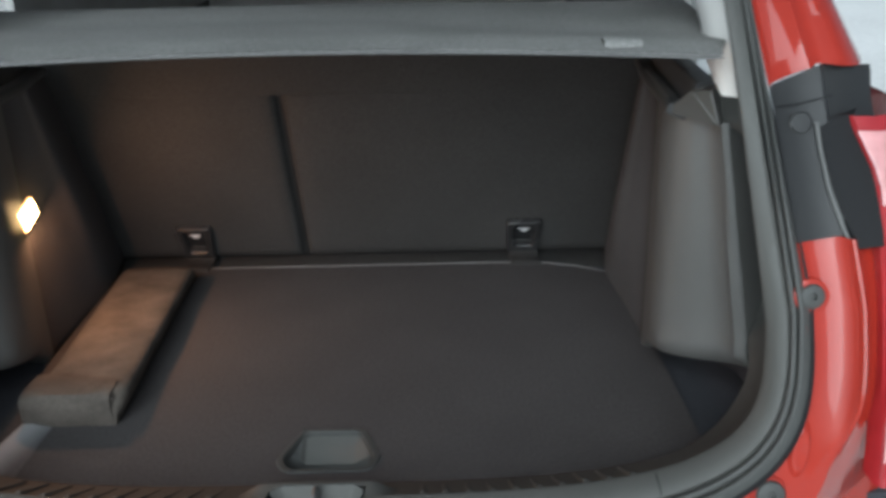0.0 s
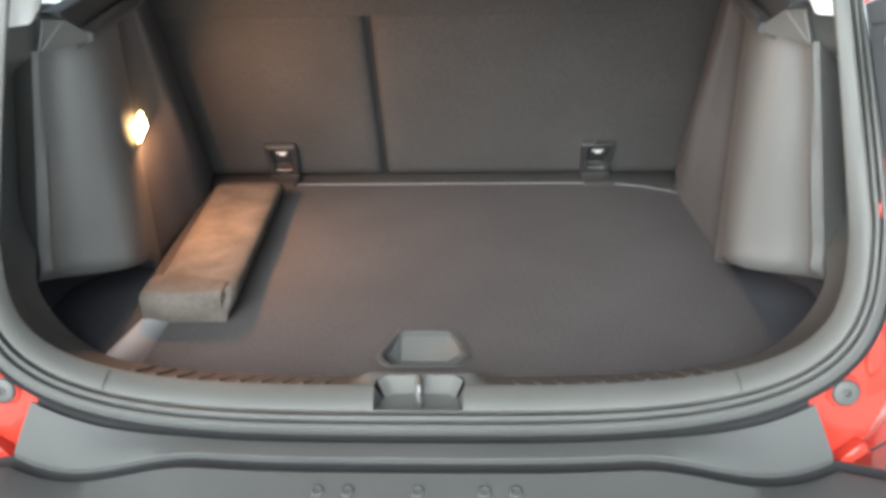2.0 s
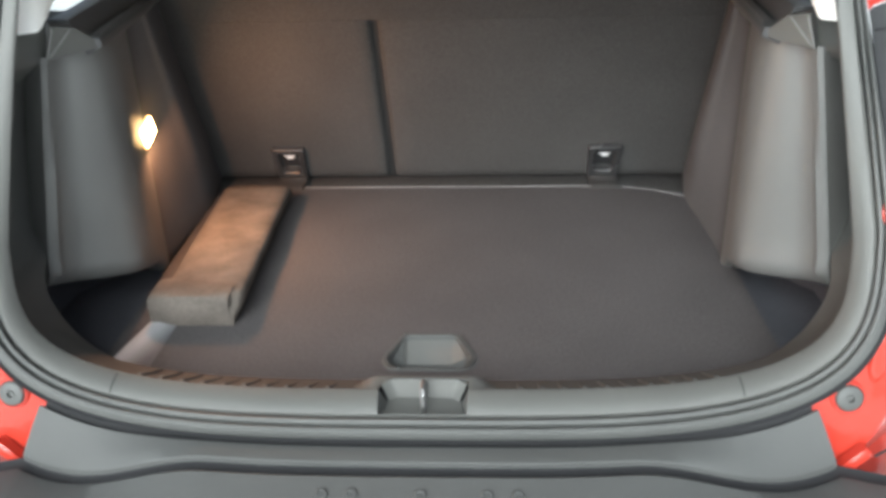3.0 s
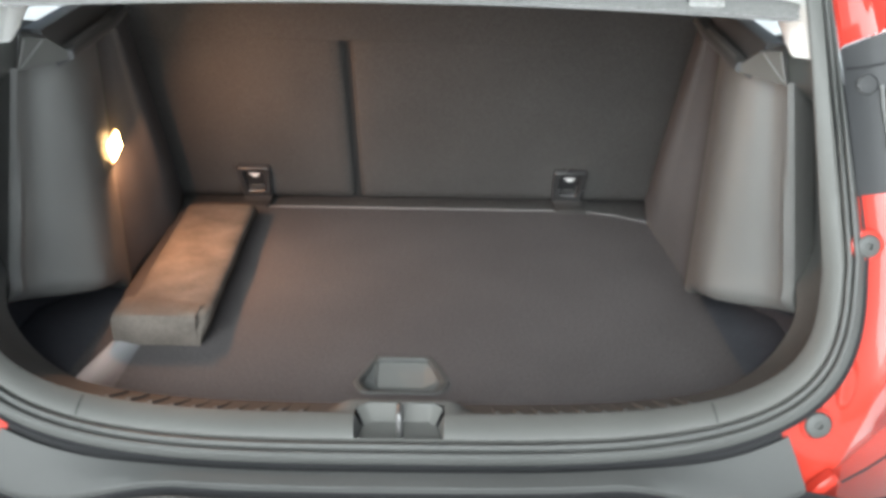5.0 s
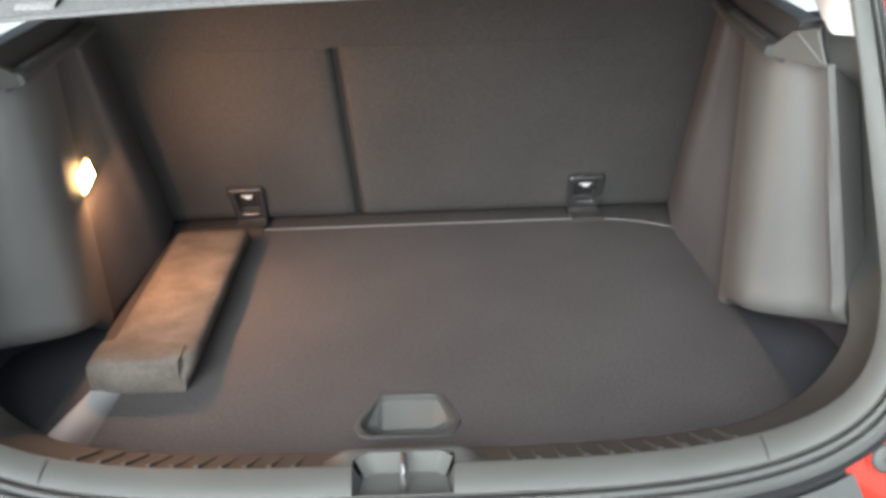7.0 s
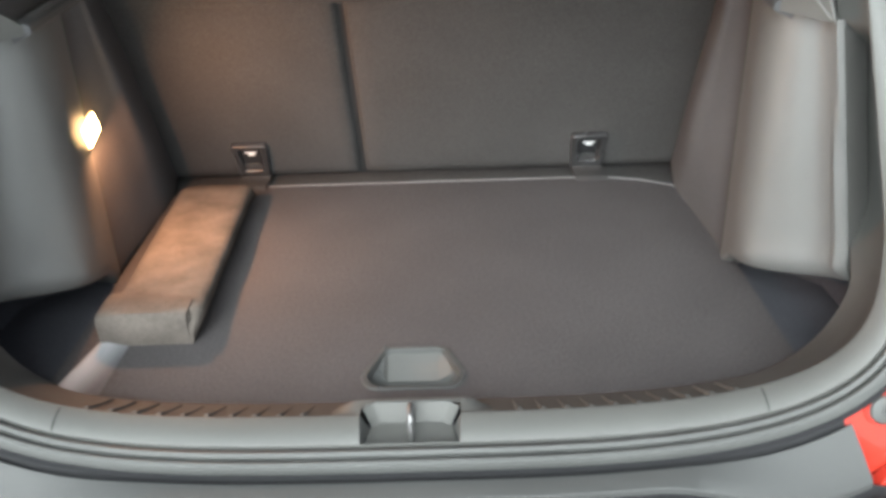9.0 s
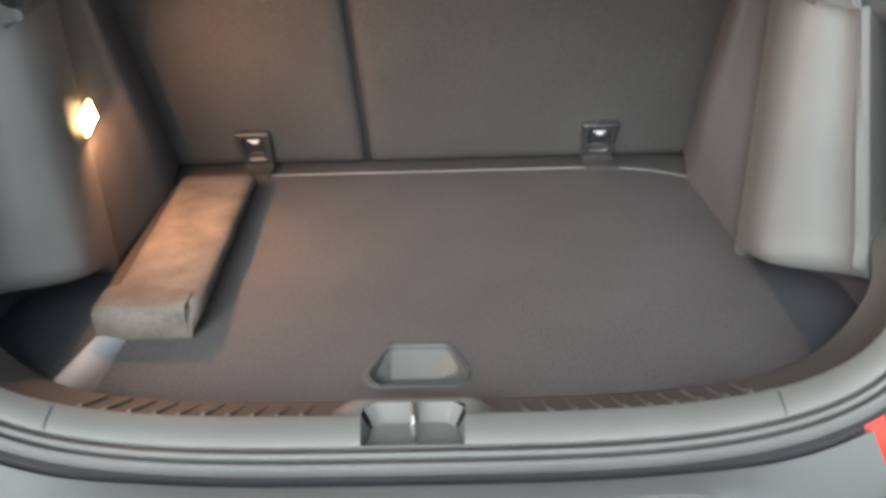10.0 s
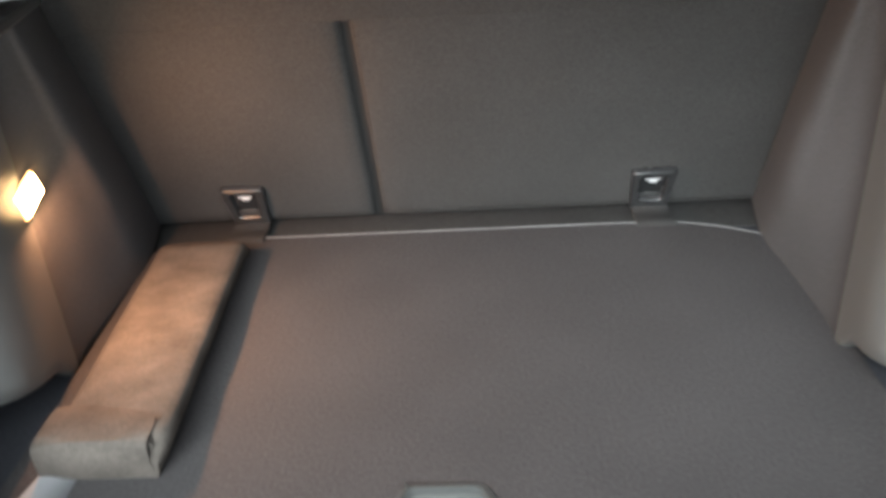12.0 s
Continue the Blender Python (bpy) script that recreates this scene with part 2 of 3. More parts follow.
        low = 1 - smooth((o.z - 0.84) / 0.07)
        uc = 0.02
        while uc < 0.12 and abs(o.x + n.x * uc) < crease_x(o.z + n.z * uc):
            uc += 0.0005
        row = []
        for u, dy in GUTTER:
            keep = dy * (1.0 if u < 0.03 else 0.3 + 0.7 * smooth((o.z - 0.80) / 0.07))
            if u <= 0.018:
                flat_u, flat_y = u, dy
            elif u <= 0.0575:
                flat_u, flat_y = 0.018 + (u - 0.018) * (uc - 0.018) / 0.0395, 0.0105
            else:
                v = u - 0.0575
                flat_u, flat_y = uc + v, 0.0105 + 0.9 * v
            u2, d2 = lerp((u, keep, 0), (flat_u, flat_y, 0), low)[:2]
            row.append(body_point(i, u2, d2))
        rows.append(row)
    return loft(rows)


PILLAR = [(0.001, 0.004), (0.010, 0.012), (0.035, 0.010), (0.050, 0.004), (0.060, 0.010), (0.072, 0.012), (0.085, 0.008), (0.100, 0.014), (0.118, 0.030), (0.14, 0.07), (0.15, 0.2)]
INSERT = [(0.001, 0.003), (0.006, 0.006), (0.045, 0.004), (0.060, 0.002), (0.066, 0.008), (0.07, 0.02), (0.10, 0.025), (0.14, 0.05)]
for side in (1, -1):
    ia = index_at(side, lambda p: abs(p.x) > 0.472)
    ib = index_at(side, lambda p: p.z > 1.055)
    ic = index_at(side, lambda p: p.z > 1.225)
    end = N - 1 if side > 0 else 0
    lo, hi = sorted((ia, ib))
    qp = part("quarter_panel", corner_strip(lo, hi), M_RED, car, "glossy red painted channel beside the seal")
    lo, hi = sorted((ic, end))
    part("pillar_panel", body_strip(lo, hi, PILLAR), M_RED, car, "glossy red painted rear pillar")
    lo, hi = sorted((ib, ic))
    ins = part("lamp_inner_cover", body_strip(lo, hi, INSERT), M_DARKPL, car, "black plastic cover beside the tail lamp")
    tilt = Vector((0, -1, 0.3)).to_track_quat("Z", "Y").to_matrix().to_4x4()
    for x, y, z, r, seat_prof in ((0.598, body_y(1.003) + 0.007, 1.003, 0.0130, ((1.75, -0.008), (1.65, -0.003), (1.6, 0.0005), (1.4, 0.0015), (1.1, 0.0015))),
                                  (0.5475, -0.0165, 0.783, 0.0150, ((1.50, -0.003), (1.45, 0.0004), (1.36, 0.0006), (1.33, 0.0022), (1.24, 0.0022), (1.2, -0.002)))):
        m = Matrix.Translation((side * x, y, z)) @ tilt
        part("buffer", turned([(r * 1.15, -0.004), (r * 1.15, 0.0030), (r * 1.08, 0.0045), (r * 0.95, 0.0055), (r * 0.42, 0.0060), (r * 0.36, 0.0072), (r * 0.28, 0.0072), (r * 0.24, 0.003), (0.001, 0.003)], m),
             M_RUBBER, qp, "round black rubber tailgate buffer")
        part("buffer_seat", turned([(r * k, h) for k, h in seat_prof], m, 40), M_RED, qp, "raised red seat of the buffer")
    # raised oval, half under the seal
    z = 0.830
    m = Matrix.Translation((side * 0.583, body_y(z) + 0.0150, z)) @ tilt @ Matrix.Rotation(side * radians(-8), 4, "Z") @ Matrix.Diagonal((0.36, 1, 1, 1))
    part("boss", turned([(0.041, -0.006), (0.040, 0.0), (0.038, 0.0020), (0.026, 0.0085), (0.023, 0.0090), (0.017, 0.0088), (0.001, 0.0078)], m, 40), M_RED, qp, "raised red oval boss")
    # round plug in the black cover
    i = index_at(side, lambda p: p.z > 1.17)
    m = Matrix.Translation(body_point(i, 0.03, 0.003)) @ Vector((0, -1, 0.35)).to_track_quat("Z", "Y").to_matrix().to_4x4()
    part("plug", turned([(0.0135, -0.002), (0.0135, 0.0012), (0.0125, 0.0016), (0.0120, 0.0006), (0.0115, 0.0016), (0.001, 0.0018)], m), M_DARKPL, ins)

# ridge, shadowed recess and joint line on the black covers
for side in (1, -1):
    cover = [o for o in car.children if o.name.startswith("lamp_inner_cover")][0 if side > 0 else 1]

    def cover_at(x, z, dy):
        return Vector((side * x, body_y(z) + dy, z))

    part("ridge", tube([cover_at(x, z, 0.0) for x, z in ((0.610, 1.19), (0.612, 1.165), (0.620, 1.12), (0.634, 1.08), (0.648, 1.05))], 0.0025, 8), M_PANEL, cover, "pale raised ridge")
    part("recess", loft([[cover_at(a, z, -0.001), cover_at(c, z, 0.010)] for a, c, z in ((0.652, 0.70, 1.055), (0.640, 0.70, 1.08), (0.626, 0.685, 1.12), (0.617, 0.668, 1.16), (0.614, 0.656, 1.185), (0.632, 0.660, 1.196), (0.655, 0.664, 1.203))]), M_GAP, cover, "near-black sheet painting the shade of the recess beside the lamp")
    part("joint", tube([cover_at(0.565, 1.207, 0.002), cover_at(0.590, 1.210, 0.001), cover_at(0.632, 1.218, 0.002)], 0.0011, 6), M_GAP, cover)

# lower corners: body skin behind the channel and a small raised tab at the bumper's end
for side in (1, -1):
    rows = []
    for k in range(9):
        x = 0.54 + 0.30 * k / 8
        rows.append([Vector((side * x, 0.015 + 1.1 * (x - 0.5) ** 2 + 0.03 * j, 0.45 + 0.26 * j + 0.5 * max(0, x - 0.62) * j)) for j in (0, 0.35, 0.7, 1.0)])
    part("corner_skin", loft(rows), M_RED, car, "glossy red body corner")
    tab = []
    for f in (0, 0.08, 0.5, 0.92, 1.0):
        p = lerp((0.541, -0.048, 0.690), (0.573, -0.044, 0.722), f)
        h = 0.003 if f in (0, 1.0) else 0.0065
        tab.append([Vector((side * (p.x + dx), p.y - dy * h / 0.0065, p.z + dz)) for dx, dy, dz in ((-0.004, -0.012, 0.005), (-0.0045, 0.004, 0.0055), (-0.002, 0.0065, 0.003), (0.004, 0.0065, -0.004), (0.006, 0.004, -0.006), (0.0065, -0.012, -0.0065))])
    part("bumper_tab", loft(tab), M_RED, car, "small red painted tab")
    part("seam", tube([Vector((side * x, y - 0.003, z)) for x, y, z in ((0.583, -0.041, 0.711), (0.611, -0.039, 0.731), (0.637, -0.033, 0.748), (0.67, -0.02, 0.77))], 0.0016, 6), M_GAP, car, "thin dark seam")

# tail lamps
for side in (1, -1):
    lamp = thing("tail_lamp", "red and clear tail lamp on the car corner", "tail lamp", (side * 0.72, 0.06, 0.8), "tail lamps")
    rows = []
    for k in range(15):
        f = k / 14
        z = 0.79 + 0.405 * f
        inn = 0.672 + 0.012 * math.sin(f * math.pi) - 0.022 * smooth((z - 1.12) / 0.08)
        y0 = body_y(z) + 0.008
        rows.append([Vector((side * (inn + w), y0 + d, z)) for w, d in ((0, 0.03), (0.0, 0.004), (0.006, -0.004), (0.03, -0.006), (0.06, 0.006), (0.09, 0.04), (0.105, 0.10), (0.11, 0.2))])
    part("lens", loft(rows), M_LENSRED, lamp, "glossy red lens")
    for za, zb in ((1.10, 1.18), (0.82, 0.90)):
        rr = []
        for k in range(5):
            z = za + (zb - za) * k / 4
            f = (z - 0.79) / 0.405
            inn = 0.672 + 0.012 * math.sin(f * math.pi) - 0.022 * smooth((z - 1.12) / 0.08)
            y0 = body_y(z) + 0.003
            rr.append([Vector((side * (inn + w), y0 + d, z)) for w, d in ((0.004, -0.002), (0.03, -0.0055), (0.06, 0.0065), (0.09, 0.04))])
        part("clear_section", loft(rr), M_LENSCLEAR, lamp, "clear pinkish lens section")

# bumper: upper step, dark groove, lower step
IB0, IB1 = index_at(-1, lambda p: abs(p.x) > 0.492), index_at(1, lambda p: abs(p.x) > 0.492)


def bump_dir(i):
    s = 1 if OUT[i].x > 0 else -1
    f = smooth((abs(OUT[i].x) - 0.27) / 0.24)
    d = lerp((0, -1, -0.20), (s * 0.32, -0.42, -0.85), f).normalized()
    return d, 0.039 + 0.050 * f


def bump_rows(prof):
    rows = []
    for i in range(IB0, IB1 + 1):
        d, g = bump_dir(i)
        rows.append([OUT[i] + d * (0.012 + u * (g - 0.012)) + Vector((0, 0, h)) for u, h in prof])
    return rows


bumper = thing("bumper", "dark grey grained plastic rear bumper top", "bumper", (0, -0.15, 0.70))
part("upper_step", loft(bump_rows([(0.0, -0.022), (0.0, -0.006), (0.06, -0.001), (0.5, 0.001), (0.965, 0.0005), (0.995, -0.001), (1.0, -0.004), (1.0, -0.014)])), M_BUMPER, bumper, "grained plastic step under the opening")
edge = [OUT[i] + bump_dir(i)[0] * bump_dir(i)[1] for i in range(IB0, IB1 + 1)]
wide = [Vector((-0.95, 0.05, 0.70)), Vector((-0.75, -0.03, 0.70)), Vector((-0.60, -0.065, 0.70))] + edge + [Vector((0.60, -0.065, 0.70)), Vector((0.75, -0.03, 0.70)), Vector((0.95, 0.05, 0.70))]
part("groove", loft([[p + Vector((0, 0.004, -0.006)), p + Vector((0, -0.004, -0.011)), p + Vector((0, -0.016, -0.011)), p + Vector((0, -0.019, -0.006))] for p in wide]), M_GAP, bumper, "dark shadow gap")
part("lower_step", loft([[p + Vector((0, -0.0170, -0.013)), p + Vector((0, -0.0180, -0.006)), p + Vector((0, -0.022, -0.004)), Vector((p.x, -0.21 + 0.15 * p.x ** 2, 0.69)),
                          Vector((p.x, -0.24 + 0.15 * p.x ** 2, 0.683)), Vector((p.x, -0.255 + 0.15 * p.x ** 2, 0.66)), Vector((p.x, -0.26 + 0.15 * p.x ** 2, 0.40))] for p in wide]), M_BUMPER, bumper, "broad grained bumper face")
for x in (-0.118, -0.081, 0.005, 0.087, 0.125):
    m = Matrix.Translation((x, -0.126, 0.7140)) @ Matrix.Rotation(radians(14), 4, "X")
    part("clip", turned([(0.0085, -0.004), (0.0085, 0.002), (0.007, 0.0032), (0.0045, 0.0032), (0.004, 0.0018), (0.001, 0.0018)], m, 18), M_BUMPER, bumper, "round plastic push clip")

# ---------------------------------------------------------------- seal
seal = thing("boot_seal", "black double rubber seal round the boot opening", "rubber seal", (0, 0, 0.72))
part("inner_bead", loft([list(r) for r in zip(*[across(f, h) for f, h in ((0.60, -0.006), (0.61, 0.001), (0.65, 0.005), (0.70, 0.006), (0.75, 0.004), (0.775, -0.002), (0.78, -0.008))])]), M_RUBBER, seal)
part("outer_bead", loft([list(r) for r in zip(*[across(f, h) for f, h in ((0.785, -0.008), (0.79, 0.0), (0.82, 0.004), (0.87, 0.0055), (0.92, 0.004), (0.955, -0.001), (0.96, -0.008))])]), M_RUBBER, seal)
part("channel", loft([list(r) for r in zip(*[across(f, h) for f, h in ((0.50, -0.007), (0.80, -0.008), (1.04, -0.010))])]), M_GAP, seal, "black channel under the seal")
part("gap_strip", loft([[OUT[i] + Vector((0, 0.006, -0.012)), OUT[i] + bump_dir(i)[0] * 0.013 + Vector((0, 0, -0.024))] for i in range(IB0, IB1 + 1)]), M_GAP, seal, "dark gap between seal and bumper")

# ---------------------------------------------------------------- sill and surround trim
trim = thing("boot_surround", "dark grey grained plastic surround and sill", "trim", (0, 0.03, 0.70))


def set_back(z):
    """How far the shaded gutter beside the side panels lies behind the lip."""
    return 0.042 * smooth((z - 0.83) / 0.09) * smooth((1.165 - z) / 0.05)


def deep_edge(p):
    """The inner end of the surround: down to the floor along the sill, in to the side panels further up."""
    low = Vector((p.x, p.y + 0.048, p.z - 0.045 * (1 - smooth((p.z - 0.72) / 0.15))))
    h = min(1.1, (p.z - 0.72) / 0.444)
    high = Vector((math.copysign(0.620 - 0.081 * h + 1.1 * set_back(p.z), p.x), 0.234 + 0.032 * h + 1.2 * set_back(p.z), p.z))
    return lerp(low, high, smooth((p.z - 0.82) / 0.06))


ret = [p + Vector((math.copysign(set_back(p.z), p.x), 0, 0)) for p in RET]
prof = [[deep_edge(p) for p in RET], ret, [lerp(ret[i], LIP[i], 0.5) for i in range(N)], [lerp(ret[i], LIP[i], 0.96) for i in range(N)]]
prof += [across(f, h) for f, h in ((0.0, 0.002), (0.025, 0.0050), (0.07, 0.0063), (0.30, 0.007), (0.48, 0.006), (0.545, 0.003), (0.57, -0.003), (0.575, -0.012))]
rows = [list(r) for r in zip(*prof)]
inner = [i for i in range(N) if abs(LIP[i].x) < POCKET + 0.003]
i0, i1 = inner[0], inner[-1]
part("surround", loft(rows, skip=lambda i, j: i0 <= i < i1 and 2 <= j <= 8), M_TRIM, trim, "smooth grey plastic loop")

# latch pocket in the sill, its walls following the edge of the opening in the trim
ZB = 0.728
pk = bmesh.new()


def taper(y):
    return 0.97 - 0.15 * smooth(y / 0.05)


for i in (i0, i1):
    edge = [p for p in rows[i][3:10]]
    loft([edge, [Vector((p.x * taper(p.y), max(0.002, min(0.050, p.y)), ZB)) for p in edge]], pk)
front = [rows[i][9] for i in range(i0, i1 + 1)]
loft([front, [Vector((p.x * 0.97, 0.002, ZB)) for p in front]], pk)
xs = [front[0].x + (front[-1].x - front[0].x) * k / 24 for k in range(25)]
loft([[Vector((x, 0.057 - 0.012 * smooth((abs(x) - 0.045) / 0.018), 0.7545)) for x in xs], [Vector((x * 0.82, 0.050 - 0.010 * smooth((abs(x) - 0.045) / 0.018), ZB)) for x in xs]], pk)
loft([[Vector((x * 0.83, 0.051, ZB)) for x in xs], [Vector((x * 0.975, 0.0, ZB)) for x in xs]], pk)
pocket = part("latch_pocket", pk, M_TRIM, trim, "moulded pocket for the latch", sharp=30)
# swelling of the slope round the pocket
hump = bmesh.new()
gx = [-0.112 + 0.224 * k / 40 for k in range(41)]
gy = [0.094 - 0.060 * k / 20 for k in range(21)]


def slope_z(y):
    f = max(0.0, min(1.0, (0.128 - y) / 0.093))
    return 0.700 + 0.053 * f


def hump_z(x, y):
    k = 1 - smooth((abs(x) - 0.066) / 0.044)
    m = smooth((0.090 - y) / 0.030)
    return slope_z(y) + (0.7550 - slope_z(y)) * k * m + 0.0022 * k - 0.0016


loft([[Vector((x, y, hump_z(x, y))) for x in gx] for y in gy], hump,
     skip=lambda i, j: abs(gx[j] + gx[j + 1]) / 2 < 0.0625 and gy[i + 1] < 0.057 - 0.012 * smooth((abs(gx[j]) - 0.045) / 0.018))
part("pocket_swelling", hump, M_TRIM, trim, "smooth swelling round the latch pocket")
part("striker", tube([(0, 0.017, 0.726), (0, 0.017, 0.746), (0, 0.019, 0.754), (0, 0.024, 0.760), (0, 0.036, 0.763), (0, 0.044, 0.760), (0, 0.048, 0.752), (0, 0.048, 0.726)], 0.0037, 12), M_CHROME, trim, "bright steel latch striker")

# ribs on the inner slope
for side in (-1, 1):
    for k in range(10):
        x = side * (0.134 + 0.0294 * k)
        i = min(range(N), key=lambda i: abs(LIP[i].x - x) + (9 if LIP[i].z > 0.9 else 0))
        a, c = lerp(RET[i], LIP[i], 0.22), lerp(RET[i], LIP[i], 1.0)
        d = (c - a).normalized()
        up = Vector((1, 0, 0)).cross(d)
        up = up if up.z > 0 else -up
        rib = bmesh.new()
        rw = []
        for f, h in ((0, 0.0), (0.08, 0.0008), (0.5, 0.0014), (0.82, 0.0032), (0.95, 0.0042), (1, 0.0010)):
            p = lerp(a, c, f)
            rw.append([Vector((x + w, p.y, p.z)) + up * hh for w, hh in ((-0.0050, -0.002), (-0.0034, h * 0.75), (-0.0016, h), (0.0016, h), (0.0034, h * 0.75), (0.0050, -0.002))])
        loft(rw, rib)
        part("rib", rib, M_TRIM, trim)

# joints of the surround, thin dark lines
for side in (-1, 1):
    pts = []
    for r in [across(f, h) for f, h in ((0.0, 0.0015), (0.06, 0.005), (0.14, 0.0065), (0.30, 0.0075), (0.48, 0.0065), (0.545, 0.0035))]:
        j = min(range(1, N), key=lambda q: abs(r[q].x - side * 0.423) + (9 if r[q].z > 0.9 else 0))
        q0, q1 = (r[j - 1], r[j]) if (r[j].x - side * 0.423) * (r[j - 1].x - side * 0.423) <= 0 else (r[j], r[j + 1])
        p = lerp(q0, q1, (side * 0.423 - q0.x) / (q1.x - q0.x))
        pts.append([p + Vector((w, 0, 0.0006)) for w in (-0.0008, 0.0008)])
    part("joint", loft(pts), M_GAP, trim, "thin dark joint line")

# ---------------------------------------------------------------- floor
b = bmesh.new()
for x0, x1, y0, y1 in ((-0.80, -0.09, 0.10, 1.30), (0.09, 0.80, 0.10, 1.30), (-0.09, 0.09, 0.10, 0.145), (-0.09, 0.09, 0.265, 1.30)):
    box(x0, x1, y0, y1, 0.64, 0.684, bm=b)
solo("floor_pan", b, M_NICHE, "dark felt lined pan under the boot floor", "floor", kind="structure")

board = thing("boot_floor_board", "dark charcoal carpeted boot floor board", "floor board", (0, 0.5, FLOOR))
outline = [(-0.522, 0.124), (0.545, 0.124), (0.545, 0.56), (0.522, 0.800), (0.46, 0.832), (0.40, 0.850), (0.30, 0.858), (-0.46, 0.858), (-0.522, 0.835)]
hole = rounded([(-0.048, 0.250), (0.042, 0.250), (0.070, 0.184), (0.056, 0.154), (-0.062, 0.154), (-0.076, 0.181)], 0.012, 4)
b = bmesh.new()
edges = []
for ring in (rounded(outline, 0.02, 3), hole):
    vs = [b.verts.new((p[0], p[1], FLOOR)) for p in ring]
    edges += [b.edges.new((vs[k], vs[(k + 1) % len(vs)])) for k in range(len(vs))]
bmesh.ops.triangle_fill(b, use_beauty=True, edges=edges)
extrude_down(b, 0.014)
part("carpet", b, M_CARPET, board, "dark needle felt carpet")
# grip cup
hc = Vector((-0.003, 0.203))


def scaled(r, s, dx=0.0, dy=0.0):
    return [Vector((hc.x + (p.x - hc.x) * s + dx, hc.y + (p.y - hc.y) * s + dy)) for p in r]


rimr = [[Vector((p.x, p.y, FLOOR + dz)) for p in scaled(hole, k)] for k, dz in ((1.05, 0.0005), (1.03, 0.003), (0.93, 0.003), (0.90, -0.001), (0.90, -0.010))]
part("grip_rim", loft(rimr, close_cols=True), M_GRIP, board, "dark plastic rim of the grip recess", sharp=45)


def hole_side(y, sx):
    x0, x1, x2, y1 = (0.056, 0.070, 0.042, 0.184) if sx > 0 else (-0.062, -0.076, -0.048, 0.181)
    return x0 + (x1 - x0) * (y - 0.154) / (y1 - 0.154) if y < y1 else x1 + (x2 - x1) * (y - y1) / (0.250 - y1)


rows, walls = [], {1: [], -1: []}
for y, z in ((0.152, 0.699), (0.154, 0.690), (0.156, 0.656), (0.163, 0.652), (0.198, 0.655), (0.203, 0.662), (0.206, 0.673), (0.210, 0.676), (0.228, 0.686), (0.243, 0.6935), (0.249, 0.6965), (0.252, 0.698)):
    rows.append([Vector(p) for p in ((-0.047, y, z + 0.009), (-0.0425, y, z + 0.0015), (-0.040, y, z), (0.030, y, z), (0.033, y, z + 0.0015), (0.050, y, min(z + 0.011, FLOOR - 0.001)))])
    for sx, inner in ((-1, rows[-1][0]), (1, rows[-1][-1])):
        edge = Vector((hole_side(y, sx) * 1.03, y, FLOOR - 0.001))
        walls[sx].append([edge, lerp(edge, inner, 0.5) - Vector((0, 0, 0.002)), inner])
part("grip_cup", loft(rows[6:]), M_TRIM, board, "moulded grey plastic grip plate", sharp=45)
part("grip_front", loft(rows[:7]), M_GRIP, board, "deep front of the grip recess, its shadow painted dark", sharp=45)
for sx in (1, -1):
    part("grip_side", loft(walls[sx]), M_GRIP, board, "dark sloping side of the grip recess", sharp=45)
# pale piping along the rear edge
pipe = [(-0.33, 0.860), (0.30, 0.860), (0.40, 0.853), (0.46, 0.835), (0.523, 0.800)]
fine = []
for a, c in zip(pipe, pipe[1:]):
    fine += [lerp((*a, FLOOR + 0.002), (*c, FLOOR + 0.002), k / 6) for k in range(6)]
part("piping", tube(fine + [Vector((*pipe[-1], FLOOR + 0.002))], 0.0013, 6), M_PIPING, board, "thin pale edge binding")

# carpet flap between board and seat
solo("rear_floor_strip", box(-0.56, 0.56, 0.862, 0.965, 0.668, 0.686, 0.004), M_SEAT, "dark carpet strip behind the floor board", "carpet strip", kind="structure")

# carpet tabs that lead from the board up to the anchors
for cx in (-0.366, 0.358):
    rows = []
    for k in range(11):
        f = k / 10
        y = 0.842 + 0.088 * f
        z = FLOOR + 0.0015 + 0.004 * smooth(f / 0.1) - 0.006 * smooth((f - 0.2) / 0.4) + 0.004 * smooth((f - 0.72) / 0.28)
        w = 0.035 - 0.003 * f
        rows.append([Vector((cx + w * c, y, z - d)) for c, d in ((-1.0, 0.008), (-0.98, 0.001), (-0.9, 0.0), (0.0, -0.0006), (0.9, 0.0), (0.98, 0.001), (1.0, 0.008))])
    part("anchor_tab", loft(rows), M_SEAT, board, "carpet tab below the anchor")

# strip at the corner of the floor, before the bag, its lit edge painted pale
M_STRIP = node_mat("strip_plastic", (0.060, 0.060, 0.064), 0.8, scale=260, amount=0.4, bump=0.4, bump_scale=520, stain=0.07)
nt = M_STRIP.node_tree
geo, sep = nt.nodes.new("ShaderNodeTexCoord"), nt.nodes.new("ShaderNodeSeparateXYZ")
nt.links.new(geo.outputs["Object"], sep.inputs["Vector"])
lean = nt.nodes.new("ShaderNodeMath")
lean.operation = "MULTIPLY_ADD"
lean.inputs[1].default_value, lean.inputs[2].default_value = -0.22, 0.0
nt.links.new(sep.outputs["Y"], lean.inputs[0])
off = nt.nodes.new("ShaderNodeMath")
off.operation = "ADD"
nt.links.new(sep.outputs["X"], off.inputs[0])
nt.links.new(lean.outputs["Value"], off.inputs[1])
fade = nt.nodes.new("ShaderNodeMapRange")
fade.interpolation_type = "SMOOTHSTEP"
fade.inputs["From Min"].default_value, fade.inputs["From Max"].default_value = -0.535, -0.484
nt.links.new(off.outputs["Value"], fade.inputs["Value"])
